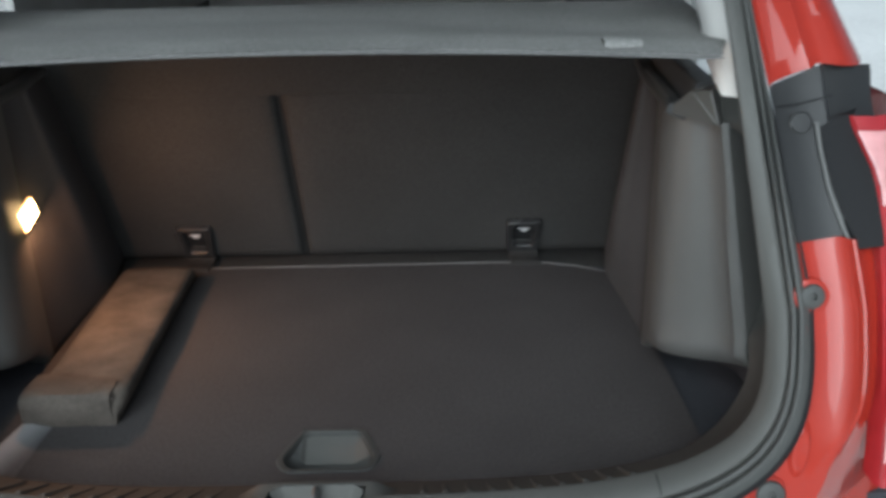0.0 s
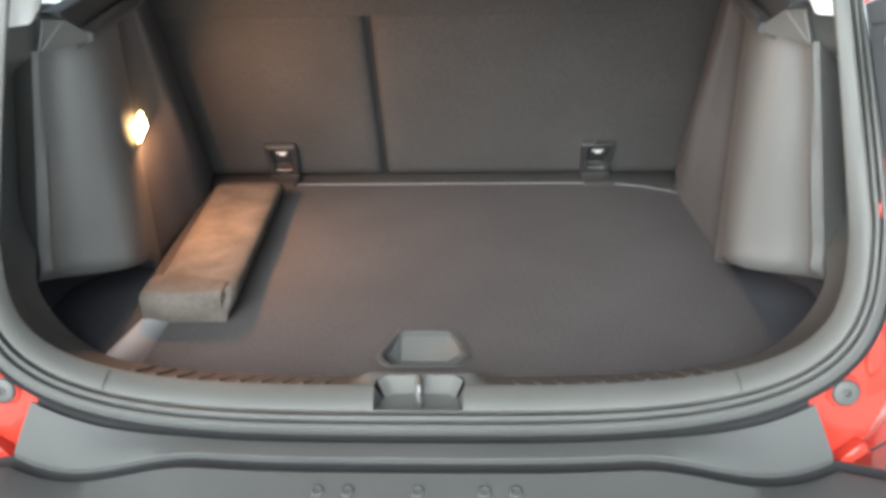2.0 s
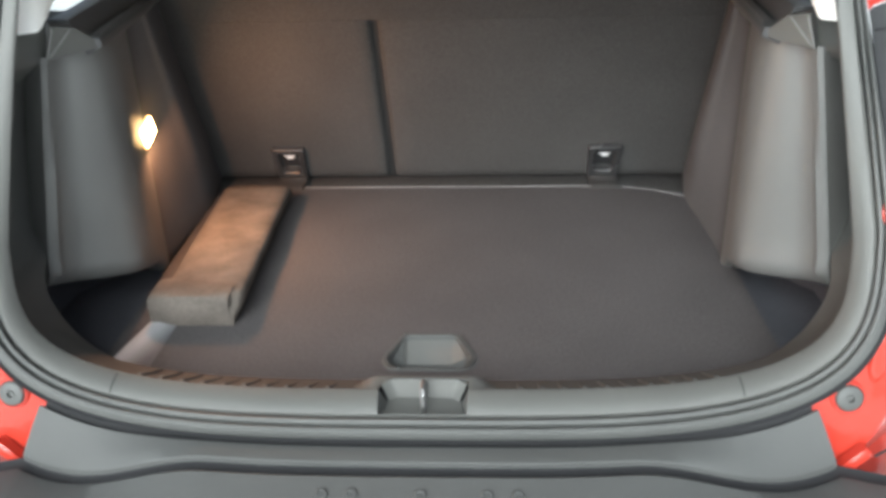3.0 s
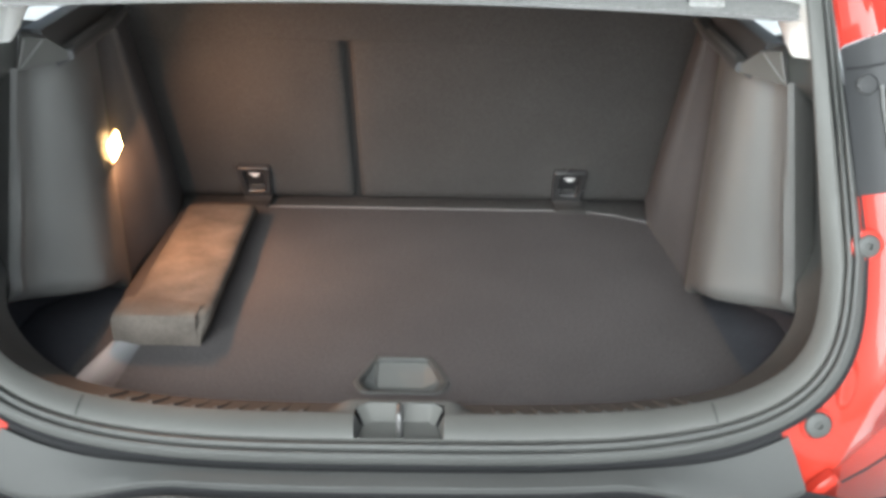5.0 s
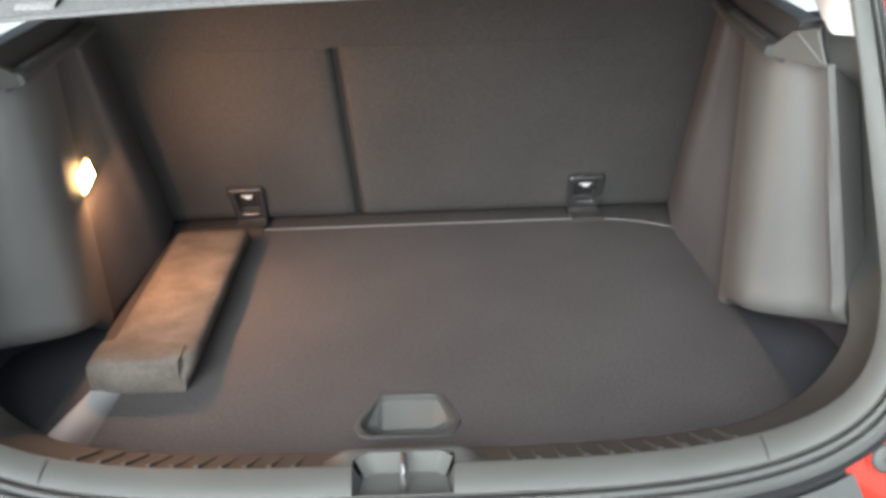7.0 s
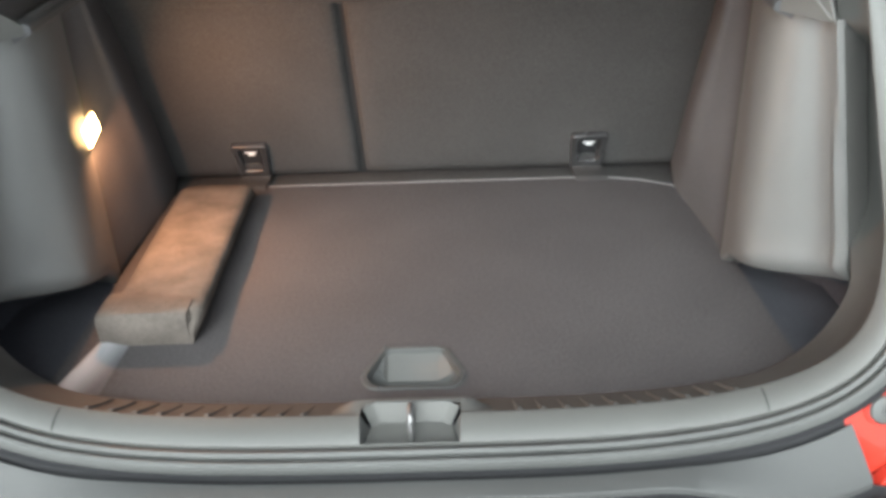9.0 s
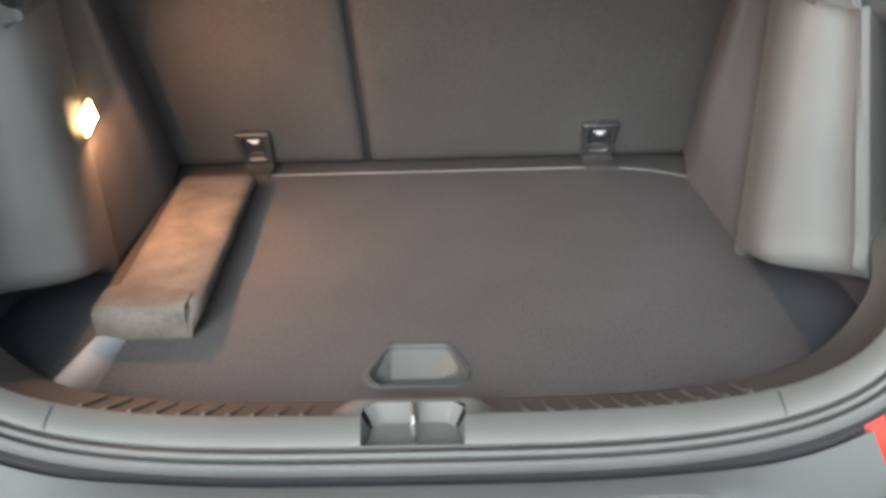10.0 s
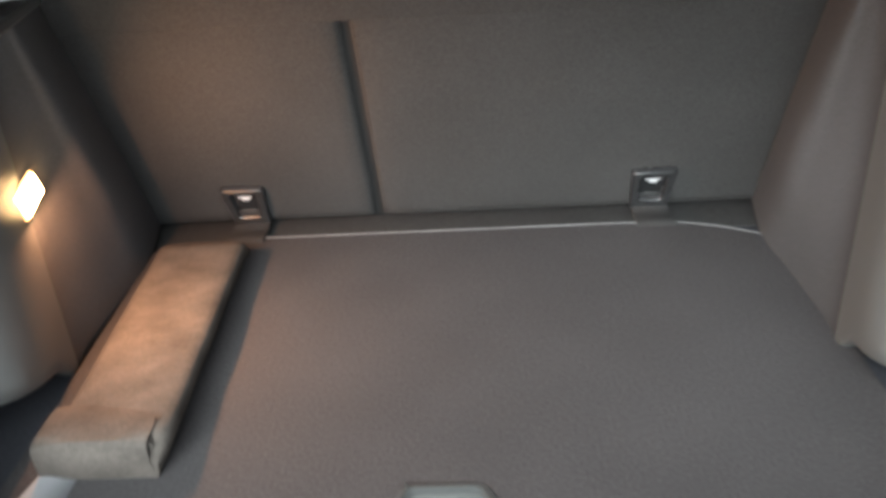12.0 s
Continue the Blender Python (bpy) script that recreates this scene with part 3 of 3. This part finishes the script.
lit_edge = nt.nodes.new("ShaderNodeMix")
lit_edge.data_type = "RGBA"
lit_edge.inputs["A"].default_value = (0.30, 0.30, 0.305, 1)
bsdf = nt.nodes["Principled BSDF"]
nt.links.new(bsdf.inputs["Base Color"].links[0].from_socket, lit_edge.inputs["B"])
nt.links.new(fade.outputs["Result"], lit_edge.inputs["Factor"])
nt.links.new(lit_edge.outputs["Result"], bsdf.inputs["Base Color"])
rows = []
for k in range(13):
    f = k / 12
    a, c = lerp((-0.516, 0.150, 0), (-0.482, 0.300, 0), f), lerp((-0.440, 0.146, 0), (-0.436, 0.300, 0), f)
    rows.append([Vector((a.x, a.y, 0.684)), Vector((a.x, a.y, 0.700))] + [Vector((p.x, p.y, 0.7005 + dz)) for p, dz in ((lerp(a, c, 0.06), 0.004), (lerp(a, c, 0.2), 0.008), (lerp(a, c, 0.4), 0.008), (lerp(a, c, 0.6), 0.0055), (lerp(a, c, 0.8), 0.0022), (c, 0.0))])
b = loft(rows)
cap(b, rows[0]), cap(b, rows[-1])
solo("floor_edge_strip", b, M_STRIP, "floor strip at the boot corner, its lit edge painted pale, fading into the carpet", "trim strip")

# ---------------------------------------------------------------- rear seat
SLOPE = 0.467


def seat_y(z):
    return 0.937 - SLOPE * (z - 0.70)


seat = thing("rear_seat", "split folding rear seat with dark carpeted back", "rear seat", (0, 1.0, 0.69))


def seat_back(x0, x1):
    bm = bmesh.new()
    rows = []
    cols = 14
    zz = [0.690, 0.694, 0.705] + [0.72 + 0.05 * k for k in range(11)] + [1.235, 1.246, 1.25]
    for z in zz:
        e = min(z - 0.690, 1.25 - z)
        dz = 0.012 * (1 - min(1, e / 0.015)) ** 2
        row = [Vector((x0, seat_y(z) + 0.11, z)), Vector((x0, seat_y(z) + 0.018, z)), Vector((x0 + 0.003, seat_y(z) + 0.008 + dz, z)), Vector((x0 + 0.012, seat_y(z) + 0.001 + dz, z))]
        for k in range(1, cols):
            x = x0 + (x1 - x0) * k / cols
            if x0 + 0.014 < x < x1 - 0.014:
                puff = 0.004 * math.sin(math.pi * k / cols) * math.sin(math.pi * (z - 0.69) / 0.56) + 0.0012 * noise.noise(Vector((x * 9, z * 9, 1)))
                row.append(Vector((x, seat_y(z) + dz - puff, z)))
        row += [Vector((x1 - 0.012, seat_y(z) + 0.001 + dz, z)), Vector((x1 - 0.003, seat_y(z) + 0.008 + dz, z)), Vector((x1, seat_y(z) + 0.018, z)), Vector((x1, seat_y(z) + 0.11, z))]
        rows.append(row)
    loft(rows, bm)
    cap(bm, rows[0]), cap(bm, rows[-1])
    return bm


back_l = part("seatback", seat_back(-0.60, -0.1385), M_SEAT, seat, "narrow carpeted seat back")
back_r = part("seatback", seat_back(-0.1265, 0.60), M_SEAT, seat, "wide carpeted seat back")
part("gap_strip", loft([[Vector((x, seat_y(z) + 0.016, z)) for z in (0.69, 0.9, 1.25)] for x in (-0.152, -0.118)]), M_DARKPL, seat, "dark strip in the gap between the backs")

tilt_seat = math.atan(SLOPE)
for cx, back in ((-0.366, back_l), (0.356, back_r)):
    cz = 0.742
    m = Matrix.Translation((cx, seat_y(cz) - 0.007, cz)) @ Matrix.Rotation(tilt_seat, 4, "X") @ Matrix.Rotation(radians(90), 4, "X")
    w, h = 0.036, 0.053
    outer = rounded([(-w, -h), (w, -h), (w, h), (-w, h)], 0.010, 4)
    def ring(sx, sy, d, dy=0.0):
        return [m @ Vector((p.x * sx * (1.0 + 0.10 * p.y / h), p.y * sy + dy, d)) for p in outer]

    b = loft([ring(*q) for q in ((1.0, 1.0, -0.004), (1.0, 1.0, 0.003), (0.97, 0.98, 0.007), (0.92, 0.95, 0.009), (0.66, 0.62, 0.0085, 0.008), (0.60, 0.57, 0.005, 0.008), (0.58, 0.56, -0.003, 0.008))], close_cols=True)
    bez = part("tether_anchor", b, M_GLOSSPL, back, "black plastic child seat anchor bezel")
    part("hollow", cap(bmesh.new(), ring(0.60, 0.58, -0.0025, 0.008)), M_GAP, bez, "dark hollow of the anchor")
    part("anchor_bar", tube([m @ Vector(q) for q in ((-0.022, -0.012, -0.004), (-0.018, -0.012, 0.004), (0.018, -0.012, 0.004), (0.022, -0.012, -0.004))], 0.003, 8), M_DARKPL, bez, "dark anchor bar")
    b = bmesh.new()
    for x0, x1, y0, y1 in ((-0.013, 0.013, 0.0235, 0.0275), (-0.006, 0.008, 0.0165, 0.0240)):
        cap(b, [m @ Vector(q) for q in ((x0, y0, 0.0005), (x1, y0, 0.0005), (x1, y1, 0.0005), (x0, y1, 0.0005))])
    part("symbol", b, M_MARK, bez, "small white moulded symbol")
    part("lower_lip", tube([m @ Vector((x, -0.0115, 0.0005)) for x in (-0.012, 0.0, 0.012)], 0.0012, 6), M_PANEL, bez, "thin pale lip")

# ---------------------------------------------------------------- side trims


def side_point(s, v):
    """A place on the side wall: s 0..1 up the wall, v 0..1 from the opening (0) past the bulge to the seat (1)."""
    z = 0.72 + 0.444 * s
    eo = Vector((0.616 - 0.081 * s, 0.225 + 0.032 * s))
    crest = Vector((0.519 - 0.021 * s, 0.348 - 0.012 * s))
    w1 = Vector((0.530 - 0.009 * s, 0.550 - 0.020 * s))
    rd = Vector((0.521 - 0.010 * smooth(s / 0.35), 0.790 - 0.205 * s))
    line = [eo, eo * 0.70 + crest * 0.30 + Vector((0.006, 0.005)), eo * 0.33 + crest * 0.67 + Vector((-0.001, -0.001)), crest,
            Vector((0.511 - 0.016 * s, 0.388 - 0.012 * s)), Vector((0.514 - 0.015 * s, 0.428 - 0.010 * s)), Vector((0.5215 - 0.011 * s, 0.480 - 0.012 * s)),
            w1, w1 * 0.45 + rd * 0.55, rd, Vector((0.548, seat_y(z) + 0.012))]
    at = [0.0, 0.12, 0.24, 0.34, 0.44, 0.52, 0.60, 0.70, 0.80, 0.90, 1.0001]
    k = next(q for q in range(10) if v < at[q + 1])
    t = (v - at[k]) / (at[k + 1] - at[k])
    p0, p1, p2, p3 = line[max(k - 1, 0)], line[k], line[k + 1], line[min(k + 2, 10)]
    p = (p1 * 2 + (p2 - p0) * t + (p0 * 2 - p1 * 5 + p2 * 4 - p3) * t * t + (p1 * 3 - p0 - p2 * 3 + p3) * t ** 3) * 0.5
    return Vector((p.x, p.y, z))


def bottom_s(v):
    f = (side_point(0.1, v).y - side_point(0.1, 0.0).y) / (0.461 - side_point(0.1, 0.0).y)
    return 0.18 * max(0.0, 1 - f) - 0.095 * smooth((v - 0.55) / 0.09)


def side_trim(side):
    lab = "grey grained plastic boot side panel over the wheel arch"
    t = thing("boot_side_panel", lab, "side panel", (side * 0.57, 0.4, 0.69), "boot side panels")
    V = sorted([k / 50 for k in range(51)] + [0.012, 0.03, 0.05, 0.07])

    def rows_for(vs, depth):
        rows = []
        for v in vs:
            s0 = bottom_s(v)
            col = []
            q = side_point(s0 + 0.05, v)
            col.append(Vector((q.x + depth, q.y + depth * 0.3, q.z - 0.020)))
            for k in range(5, 0, -1):
                a = k / 5 * math.pi / 2
                col.append(Vector((q.x + 0.022 * (1 - math.cos(a)), q.y + 0.008 * (1 - math.cos(a)), q.z - 0.022 * math.sin(a))))
            for k in range(17):
                s = s0 + 0.05 + (1 - s0 - 0.05) * (k / 16) ** 1.5
                p = side_point(s, v)
                h = 0.0045 * math.exp(-((v - 0.035) / 0.018) ** 2) * smooth((0.85 - s) / 0.3)
                h += 0.004 * math.exp(-((s - s0 - 0.075) / 0.03) ** 2) * smooth((0.46 - v) / 0.1)
                col.append(Vector((p.x - h, p.y - 0.6 * h, p.z)))
            rows.append([Vector((side * p.x, p.y, p.z)) for p in col])
        return rows

    first = rows_for([v for v in V if v <= 0.642], 0.09)
    edge0 = [p + Vector((side * 0.008, -0.002, 0)) for p in first[0]]
    back0 = [p + Vector((side * 0.050, 0.030, 0)) for p in first[0]]
    part("panel", loft([back0, edge0] + first), M_PANEL, t, "smooth grey plastic panel")
    part("wheel_arch_lining", loft(rows_for([v for v in V if v >= 0.638], 0.02)), M_LINING, t, "dark carpet wheel arch lining")
    # side pocket below the panel
    n = bmesh.new()
    pts = [(0.545, 0.10), (0.66, 0.10), (0.68, 0.20), (0.67, 0.42), (0.56, 0.56), (0.54, 0.60)]
    pts = [Vector(p) for p in pts]
    loft([[Vector((side * p.x, p.y, z)) for p in pts[1:]] for z in (0.684, 0.90)], n)
    part("side_pocket", n, M_NICHE, t, "dark felt pocket wall")
    # black rail along the top of the side wall, with a pale ledge that carries the shelf
    rail_rows, led = [], []
    for k in range(15):
        f = k / 14
        y = 0.318 + 0.36 * f
        x = 0.4795 + 0.080 * (y - 0.318) + 0.010 * smooth((f - 0.6) / 0.4)
        lag = -0.030 * (1 - f)
        prof = ((0.050, 0.0, 1.140), (0.012, 0.0, 1.158), (0.002, 0.0, 1.1625), (0.0, 0.0, 1.166), (0.0, -0.002, 1.173), (0.002, -0.004, 1.1765),
                (0.0175, -0.008, 1.1800), (0.0195, -0.009, 1.1770), (0.0215, -0.012, 1.1770), (0.0245, lag * 0.8, 1.190), (0.0270, lag, 1.206), (0.0290, lag, 1.2095), (0.034, lag, 1.211), (0.055, lag, 1.211), (0.058, lag, 1.200))
        rail_rows.append([Vector((side * (x + dx), y + dy, z)) for dx, dy, z in prof])
        if 1 <= k <= 9:
            w = 1 - 0.5 * f
            led.append([Vector((side * (x + dx), y - 0.006, z)) for dx, z in ((0.0095 - 0.0070 * w, 1.1775), (0.0095 - 0.0055 * w, 1.1800), (0.0095 + 0.0045 * w, 1.1822), (0.0095 + 0.0065 * w, 1.1805))])
    b = loft(rail_rows)
    cap(b, rail_rows[0])
    part("shelf_rail", b, M_RAIL, t, "black shelf rail", sharp=30)
    part("rail_ledge", loft(led), M_PANEL, t, "pale ledge that carries the shelf")
    # grey end piece of the rail
    b = bmesh.new()
    front = [Vector((0.4800, 0.3290, 1.1630)), Vector((0.5270, 0.2420, 1.1620)), Vector((0.5160, 0.2500, 1.2080)), Vector((0.4985, 0.2830, 1.2000))]
    rear = [p + Vector((0.06, 0.10, 0.004)) for p in front]
    loft([[Vector((side * p.x, p.y, p.z)) for p in r] for r in (front, rear)], b, close_cols=True)
    for q in ((0, 1, 3), (3, 1, 2)):
        cap(b, [Vector((side * front[k].x, front[k].y, front[k].z)) for k in q])
    wd = part("rail_end", b, M_TRIM, t, "grey facetted end piece", sharp=20)
    lines = ((front[3] * 0.92 + front[2] * 0.08, front[1] * 0.93 + front[3] * 0.07), (front[2] * 0.9 + front[3] * 0.1, front[1] * 0.97 + front[2] * 0.03))
    for q0, q1 in lines:
        part("ridge", tube([Vector((side * q.x, q.y - 0.001, q.z)) for q in (lerp(q0, q1, 0.05), lerp(q0, q1, 0.5), lerp(q0, q1, 0.95))], 0.0014, 8), M_PANEL, wd)
    return t


for side in (-1, 1):
    side_trim(side)

# boot lamp on the lining
LX, LY, LZ = -0.5240, 0.508, 0.964
boot_lamp = thing("boot_lamp", "small lit warm boot lamp in the side lining", "lamp", (LX, LY, LZ))
face = Matrix.Translation((LX, LY, LZ)) @ Matrix.Rotation(radians(6), 4, "Z") @ Matrix.Rotation(radians(90), 4, "Y")
o = rounded([(-0.016, -0.0465), (0.025, -0.0255), (0.014, 0.0455), (-0.024, 0.0265)], 0.003, 3)
part("bezel", loft([[face @ Vector((p.x * s, p.y * s, d)) for p in o] for s, d in ((1.1, -0.03), (1.1, 0.001), (1.06, 0.003), (0.98, 0.003), (0.96, -0.003))], close_cols=True), M_PANEL, boot_lamp, "grey lamp frame")
part("diffuser_rim", loft([[face @ Vector((p.x * s, p.y * s, d)) for p in o] for s, d in ((0.99, 0.002), (0.95, 0.006), (0.84, 0.0062))], close_cols=True), M_LAMPRIM, boot_lamp, "orange glowing rim of the lens")
b = loft([[face @ Vector((p.x * s, p.y * s, d)) for p in o] for s, d in ((0.86, 0.003), (0.84, 0.0075), (0.6, 0.0105))], close_cols=True)
cap(b, [face @ Vector((p.x * 0.6, p.y * 0.6, 0.0105)) for p in o])
part("lens", b, M_LAMP, boot_lamp, "glowing warm white lens")
bulb = new("boot_lamp_light", bpy.data.lights.new("boot_lamp_light", "AREA"))
bulb.data.shape, bulb.data.size, bulb.data.size_y = "RECTANGLE", 0.014, 0.010
bulb.data.energy = 1.2
bulb.data.color = (1.0, 0.42, 0.19)
bulb.matrix_world = look((LX + 0.0165, LY, LZ), (LX + 1.0, LY + 0.15, LZ - 0.50))

# ---------------------------------------------------------------- bag on the floor
bag = thing("tool_bag", "long folded grey felt tool bag lying on the boot floor", "bag", (-0.42, 0.57, FLOOR))
rows = []
steps = 26
for k in range(steps + 1):
    f = k / steps
    y = 0.278 + 0.508 * f
    x1 = -0.338 - 0.016 * f
    x0 = -0.471 - 0.020 * f
    hgt = 0.051 - 0.004 * f + 0.002 * noise.noise(Vector((f * 5, 0.3, 0)))
    e = min(1.0, (f * 0.575) / 0.008, ((1 - f) * 0.575) / 0.02)
    hgt *= 0.55 + 0.45 * math.sqrt(max(0, e))
    row = []
    cross = [(0, 0.0), (-0.012, 0.25), (0.0, 0.55), (0.05, 0.82), (0.13, 0.96), (0.28, 1.0), (0.5, 1.01), (0.80, 1.0), (1.00, 0.98), (1.075, 0.92), (1.105, 0.80), (1.095, 0.5), (1.05, 0.22), (1.0, 0.0)]
    for c, hz in cross:
        c = c if c <= 1 else 1 + (c - 1) * smooth((f + 0.02) / 0.07)
        wob = 0.0016 * noise.noise(Vector((c * 4, f * 9, 2.0)))
        row.append(Vector((x0 + (x1 - x0) * c + wob, y + wob, FLOOR + 0.001 + hgt * hz + (wob if hz > 0.8 else 0))))
    rows.append(row)
b = loft(rows)
cap(b, rows[0]), cap(b, rows[-1])
part("body", b, M_BAG, bag, "grey felt body", sharp=60)
# folded end flap
fl = []
for c, dz in ((0.0, 0), (0.05, 0.002), (0.3, 0.004), (0.6, 0.004), (0.9, 0.0035), (0.985, 0.002)):
    x = -0.478 + 0.138 * c
    fl.append([Vector((x, 0.2795 - 0.002, FLOOR + 0.004)), Vector((x, 0.275, FLOOR + 0.030)), Vector((x, 0.276, FLOOR + 0.045)), Vector((x, 0.281, FLOOR + 0.0520 + dz)),
               Vector((x, 0.300, FLOOR + 0.0530 + dz)), Vector((x + 0.003 * c, 0.335 + 0.01 * math.sin(c * 5), FLOOR + 0.0520 + dz * 0.6)), Vector((x + 0.003 * c, 0.352 + 0.01 * math.sin(c * 5), FLOOR + 0.0485))])
part("end_flap", loft(fl), M_BAG, bag, "folded end flap", sharp=60)
b = loft([[Vector((-0.3425, 0.281, FLOOR + 0.006)), Vector((-0.3420, 0.283, FLOOR + 0.050)), Vector((-0.3425, 0.318, FLOOR + 0.056)), Vector((-0.3440, 0.338, FLOOR + 0.048))],
          [Vector((-0.3385, 0.282, FLOOR + 0.004)), Vector((-0.3380, 0.286, FLOOR + 0.044)), Vector((-0.3390, 0.316, FLOOR + 0.049)), Vector((-0.3420, 0.336, FLOOR + 0.043))]])
part("corner_tab", b, M_BAG, bag, "folded corner tab")

# ---------------------------------------------------------------- parcel shelf
shelf = thing("parcel_shelf", "grey felt parcel shelf over the boot", "parcel shelf", (0, 0.5, 1.24))
b = bmesh.new()
top_rows = []
SHELF_RISE = 0.016
for k in range(29):
    f = k / 28
    y = 0.176 + 0.56 * f
    hw = 0.499 + 0.022 * smooth(f / 0.12) + 0.070 * max(0.0, f - 0.10)
    row = []
    for j in range(25):
        c = -1 + 2 * j / 24
        trough = 0.42 - 0.20 * smooth((c - 0.05) / 0.5)
        z = 1.267 + 0.007 * smooth(f / 0.12) + SHELF_RISE * min(f, 0.66) + 0.014 * (1 - c * c) * (1 - f) - 0.055 * max(0.0, f - 0.66)
        z -= 0.005 * math.exp(-((f - trough) / 0.09) ** 2)
        row.append(Vector((hw * c, y, z)))
    top_rows.append(row)
loft(top_rows, b)
under = [[Vector((p.x * 0.985, p.y + (0.006 if i == 0 else 0), p.z - 0.007)) for p in r] for i, r in enumerate(top_rows)]
loft(under, b)
ring_t = top_rows[0] + [r[-1] for r in top_rows[1:]] + top_rows[-1][-2::-1] + [r[0] for r in top_rows[-2:0:-1]]
ring_u = under[0] + [r[-1] for r in under[1:]] + under[-1][-2::-1] + [r[0] for r in under[-2:0:-1]]
loft([ring_t, ring_u], b, close_cols=True)
part("board", b, M_SHELF, shelf, "grey felt shelf board")
part("edge_binding", tube([Vector((-0.500 + 1.000 * k / 20, 0.1750, 1.2635 + 0.014 * (1 - (k / 10 - 1) ** 2))) for k in range(21)], 0.0012, 6), M_PIPING, shelf, "thin pale edge")
part("flap", loft([[Vector((x, seat_y(z) - d, z)) for z, d in ((1.104, 0.002), (1.106, 0.007), (1.115, 0.008), (1.24, 0.008), (1.246, 0.03))] for x in [-0.56 + 0.08 * k for k in range(15)]]), M_SEAT, shelf, "dark carpet flap against the seat")
# rounded felt loops for the lifting strings, open towards the middle
for sx in (-1, 1):
    arch = []
    for x, r in ((0.362, 0.0120), (0.3635, 0.0132), (0.367, 0.0138), (0.385, 0.0136), (0.400, 0.0128), (0.408, 0.0110)):
        arch.append([Vector((sx * x, 0.208 - r * 1.15 * math.cos(a), 1.2745 + 0.72 * r * math.sin(a))) for a in [math.pi * k / 14 for k in range(15)]])
    b = loft(arch)
    cap(b, arch[-1])
    hook = part("string_loop", b, M_SHELF, shelf, "rounded felt loop for the lifting string")
    part("opening", cap(bmesh.new(), [Vector((p.x + sx * 0.002, 0.208 + (p.y - 0.208) * 0.94, p.z - 0.0006)) for p in arch[0]]), M_GAP, hook, "dark open end")

# ---------------------------------------------------------------- cabin shell over the shelf
for side in (1, -1):
    pil = bmesh.new()
    rows = []
    for k in range(25):
        f = (k / 24) ** 2.2
        z = 1.209 + 0.40 * f
        i = index_at(side, lambda p: p.z > z)
        ly = LIP[min(range(MID, N), key=lambda q: abs(LIP[q].z - z))]
        x, y = abs(ly.x), ly.y
        wd = 0.072 * math.sqrt(min(1, f / 0.10)) + 0.03 * f
        rows.append([Vector((side * (x + 0.016), y + 0.03, z)), Vector((side * (x + 0.010), y + 0.036, z)), Vector((side * (x - 0.002), y + 0.045 + wd * 0.3, z)), Vector((side * (x - 0.002), y + 0.05 + wd * 0.7, z)),
                     Vector((side * (x + 0.010), y + 0.05 + wd * 1.2, z)), Vector((side * (x + 0.04), y + 0.06 + wd * 1.4, z))])
    loft(rows, pil)
    solo("pillar_trim", pil, M_WHITE, "off-white plastic rear pillar trim", "pillar trim", "pillar trims")
    solo("wall_side", box(*sorted((side * 0.70, side * 0.74)), 0.24, 2.6, 0.30, 1.085), M_DARKPL, "plain inner body wall", "wall", kind="structure")
    solo("wall_upper", box(*sorted((side * 0.68, side * 0.72)), 0.95, 2.6, 1.09, 1.62), M_HEAD, "plain inner cabin wall", "wall", kind="structure")
    gl = solo("window_glass", box(*sorted((side * 0.69, side * 0.694)), 0.36, 0.94, 1.09, 1.60), M_GLASS, "tinted rear quarter window", "window", kind="structure")
    gl.visible_shadow = False
solo("ceiling", box(-0.75, 0.75, 0.40, 2.6, 1.625, 1.66), M_HEAD, "plain pale headliner", "ceiling", kind="structure")
solo("wall_front", box(-0.75, 0.75, 2.61, 2.65, 0.30, 1.62), M_HEAD, "plain wall closing the cabin", "wall", kind="structure")

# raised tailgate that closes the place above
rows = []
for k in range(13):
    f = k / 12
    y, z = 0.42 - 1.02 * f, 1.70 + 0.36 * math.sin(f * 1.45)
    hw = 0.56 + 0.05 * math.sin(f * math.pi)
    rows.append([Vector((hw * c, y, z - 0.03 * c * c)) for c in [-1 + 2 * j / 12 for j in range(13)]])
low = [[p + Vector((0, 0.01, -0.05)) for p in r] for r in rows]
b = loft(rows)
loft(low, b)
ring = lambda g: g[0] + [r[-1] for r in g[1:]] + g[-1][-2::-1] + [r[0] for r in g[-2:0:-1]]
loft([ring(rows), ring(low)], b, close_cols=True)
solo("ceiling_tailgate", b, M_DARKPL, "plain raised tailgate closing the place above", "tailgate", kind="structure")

# plain outer skin that closes the car round the boot
for side in (1, -1):
    rows = []
    for k in range(10):
        y = 0.22 + 2.43 * k / 9
        rows.append([Vector((side * (0.80 + 0.03 * math.sin(k / 9 * math.pi) - d), y, z)) for z, d in ((0.30, 0.05), (0.42, 0.01), (0.62, 0.0), (0.85, 0.005), (1.02, 0.03), (1.075, 0.06), (1.08, 0.09))])
    part("body_side", loft(rows), M_RED, car, "glossy red body side")
rows = []
for k in range(10):
    f = k / 9
    y = 0.43 + 2.22 * f
    rows.append([Vector((0.76 * c, y, 1.672 + 0.05 * math.sin(f * math.pi) * (1 - c * c) - 0.03 * c ** 4)) for c in [-1 + j / 6 for j in range(13)]])
part("roof", loft(rows), M_RED, car, "glossy red roof panel")
solo("cabin_floor", box(-0.79, 0.79, 1.31, 2.6, 0.30, 0.34), M_DARKPL, "plain floor closing the cabin", "floor", kind="structure")
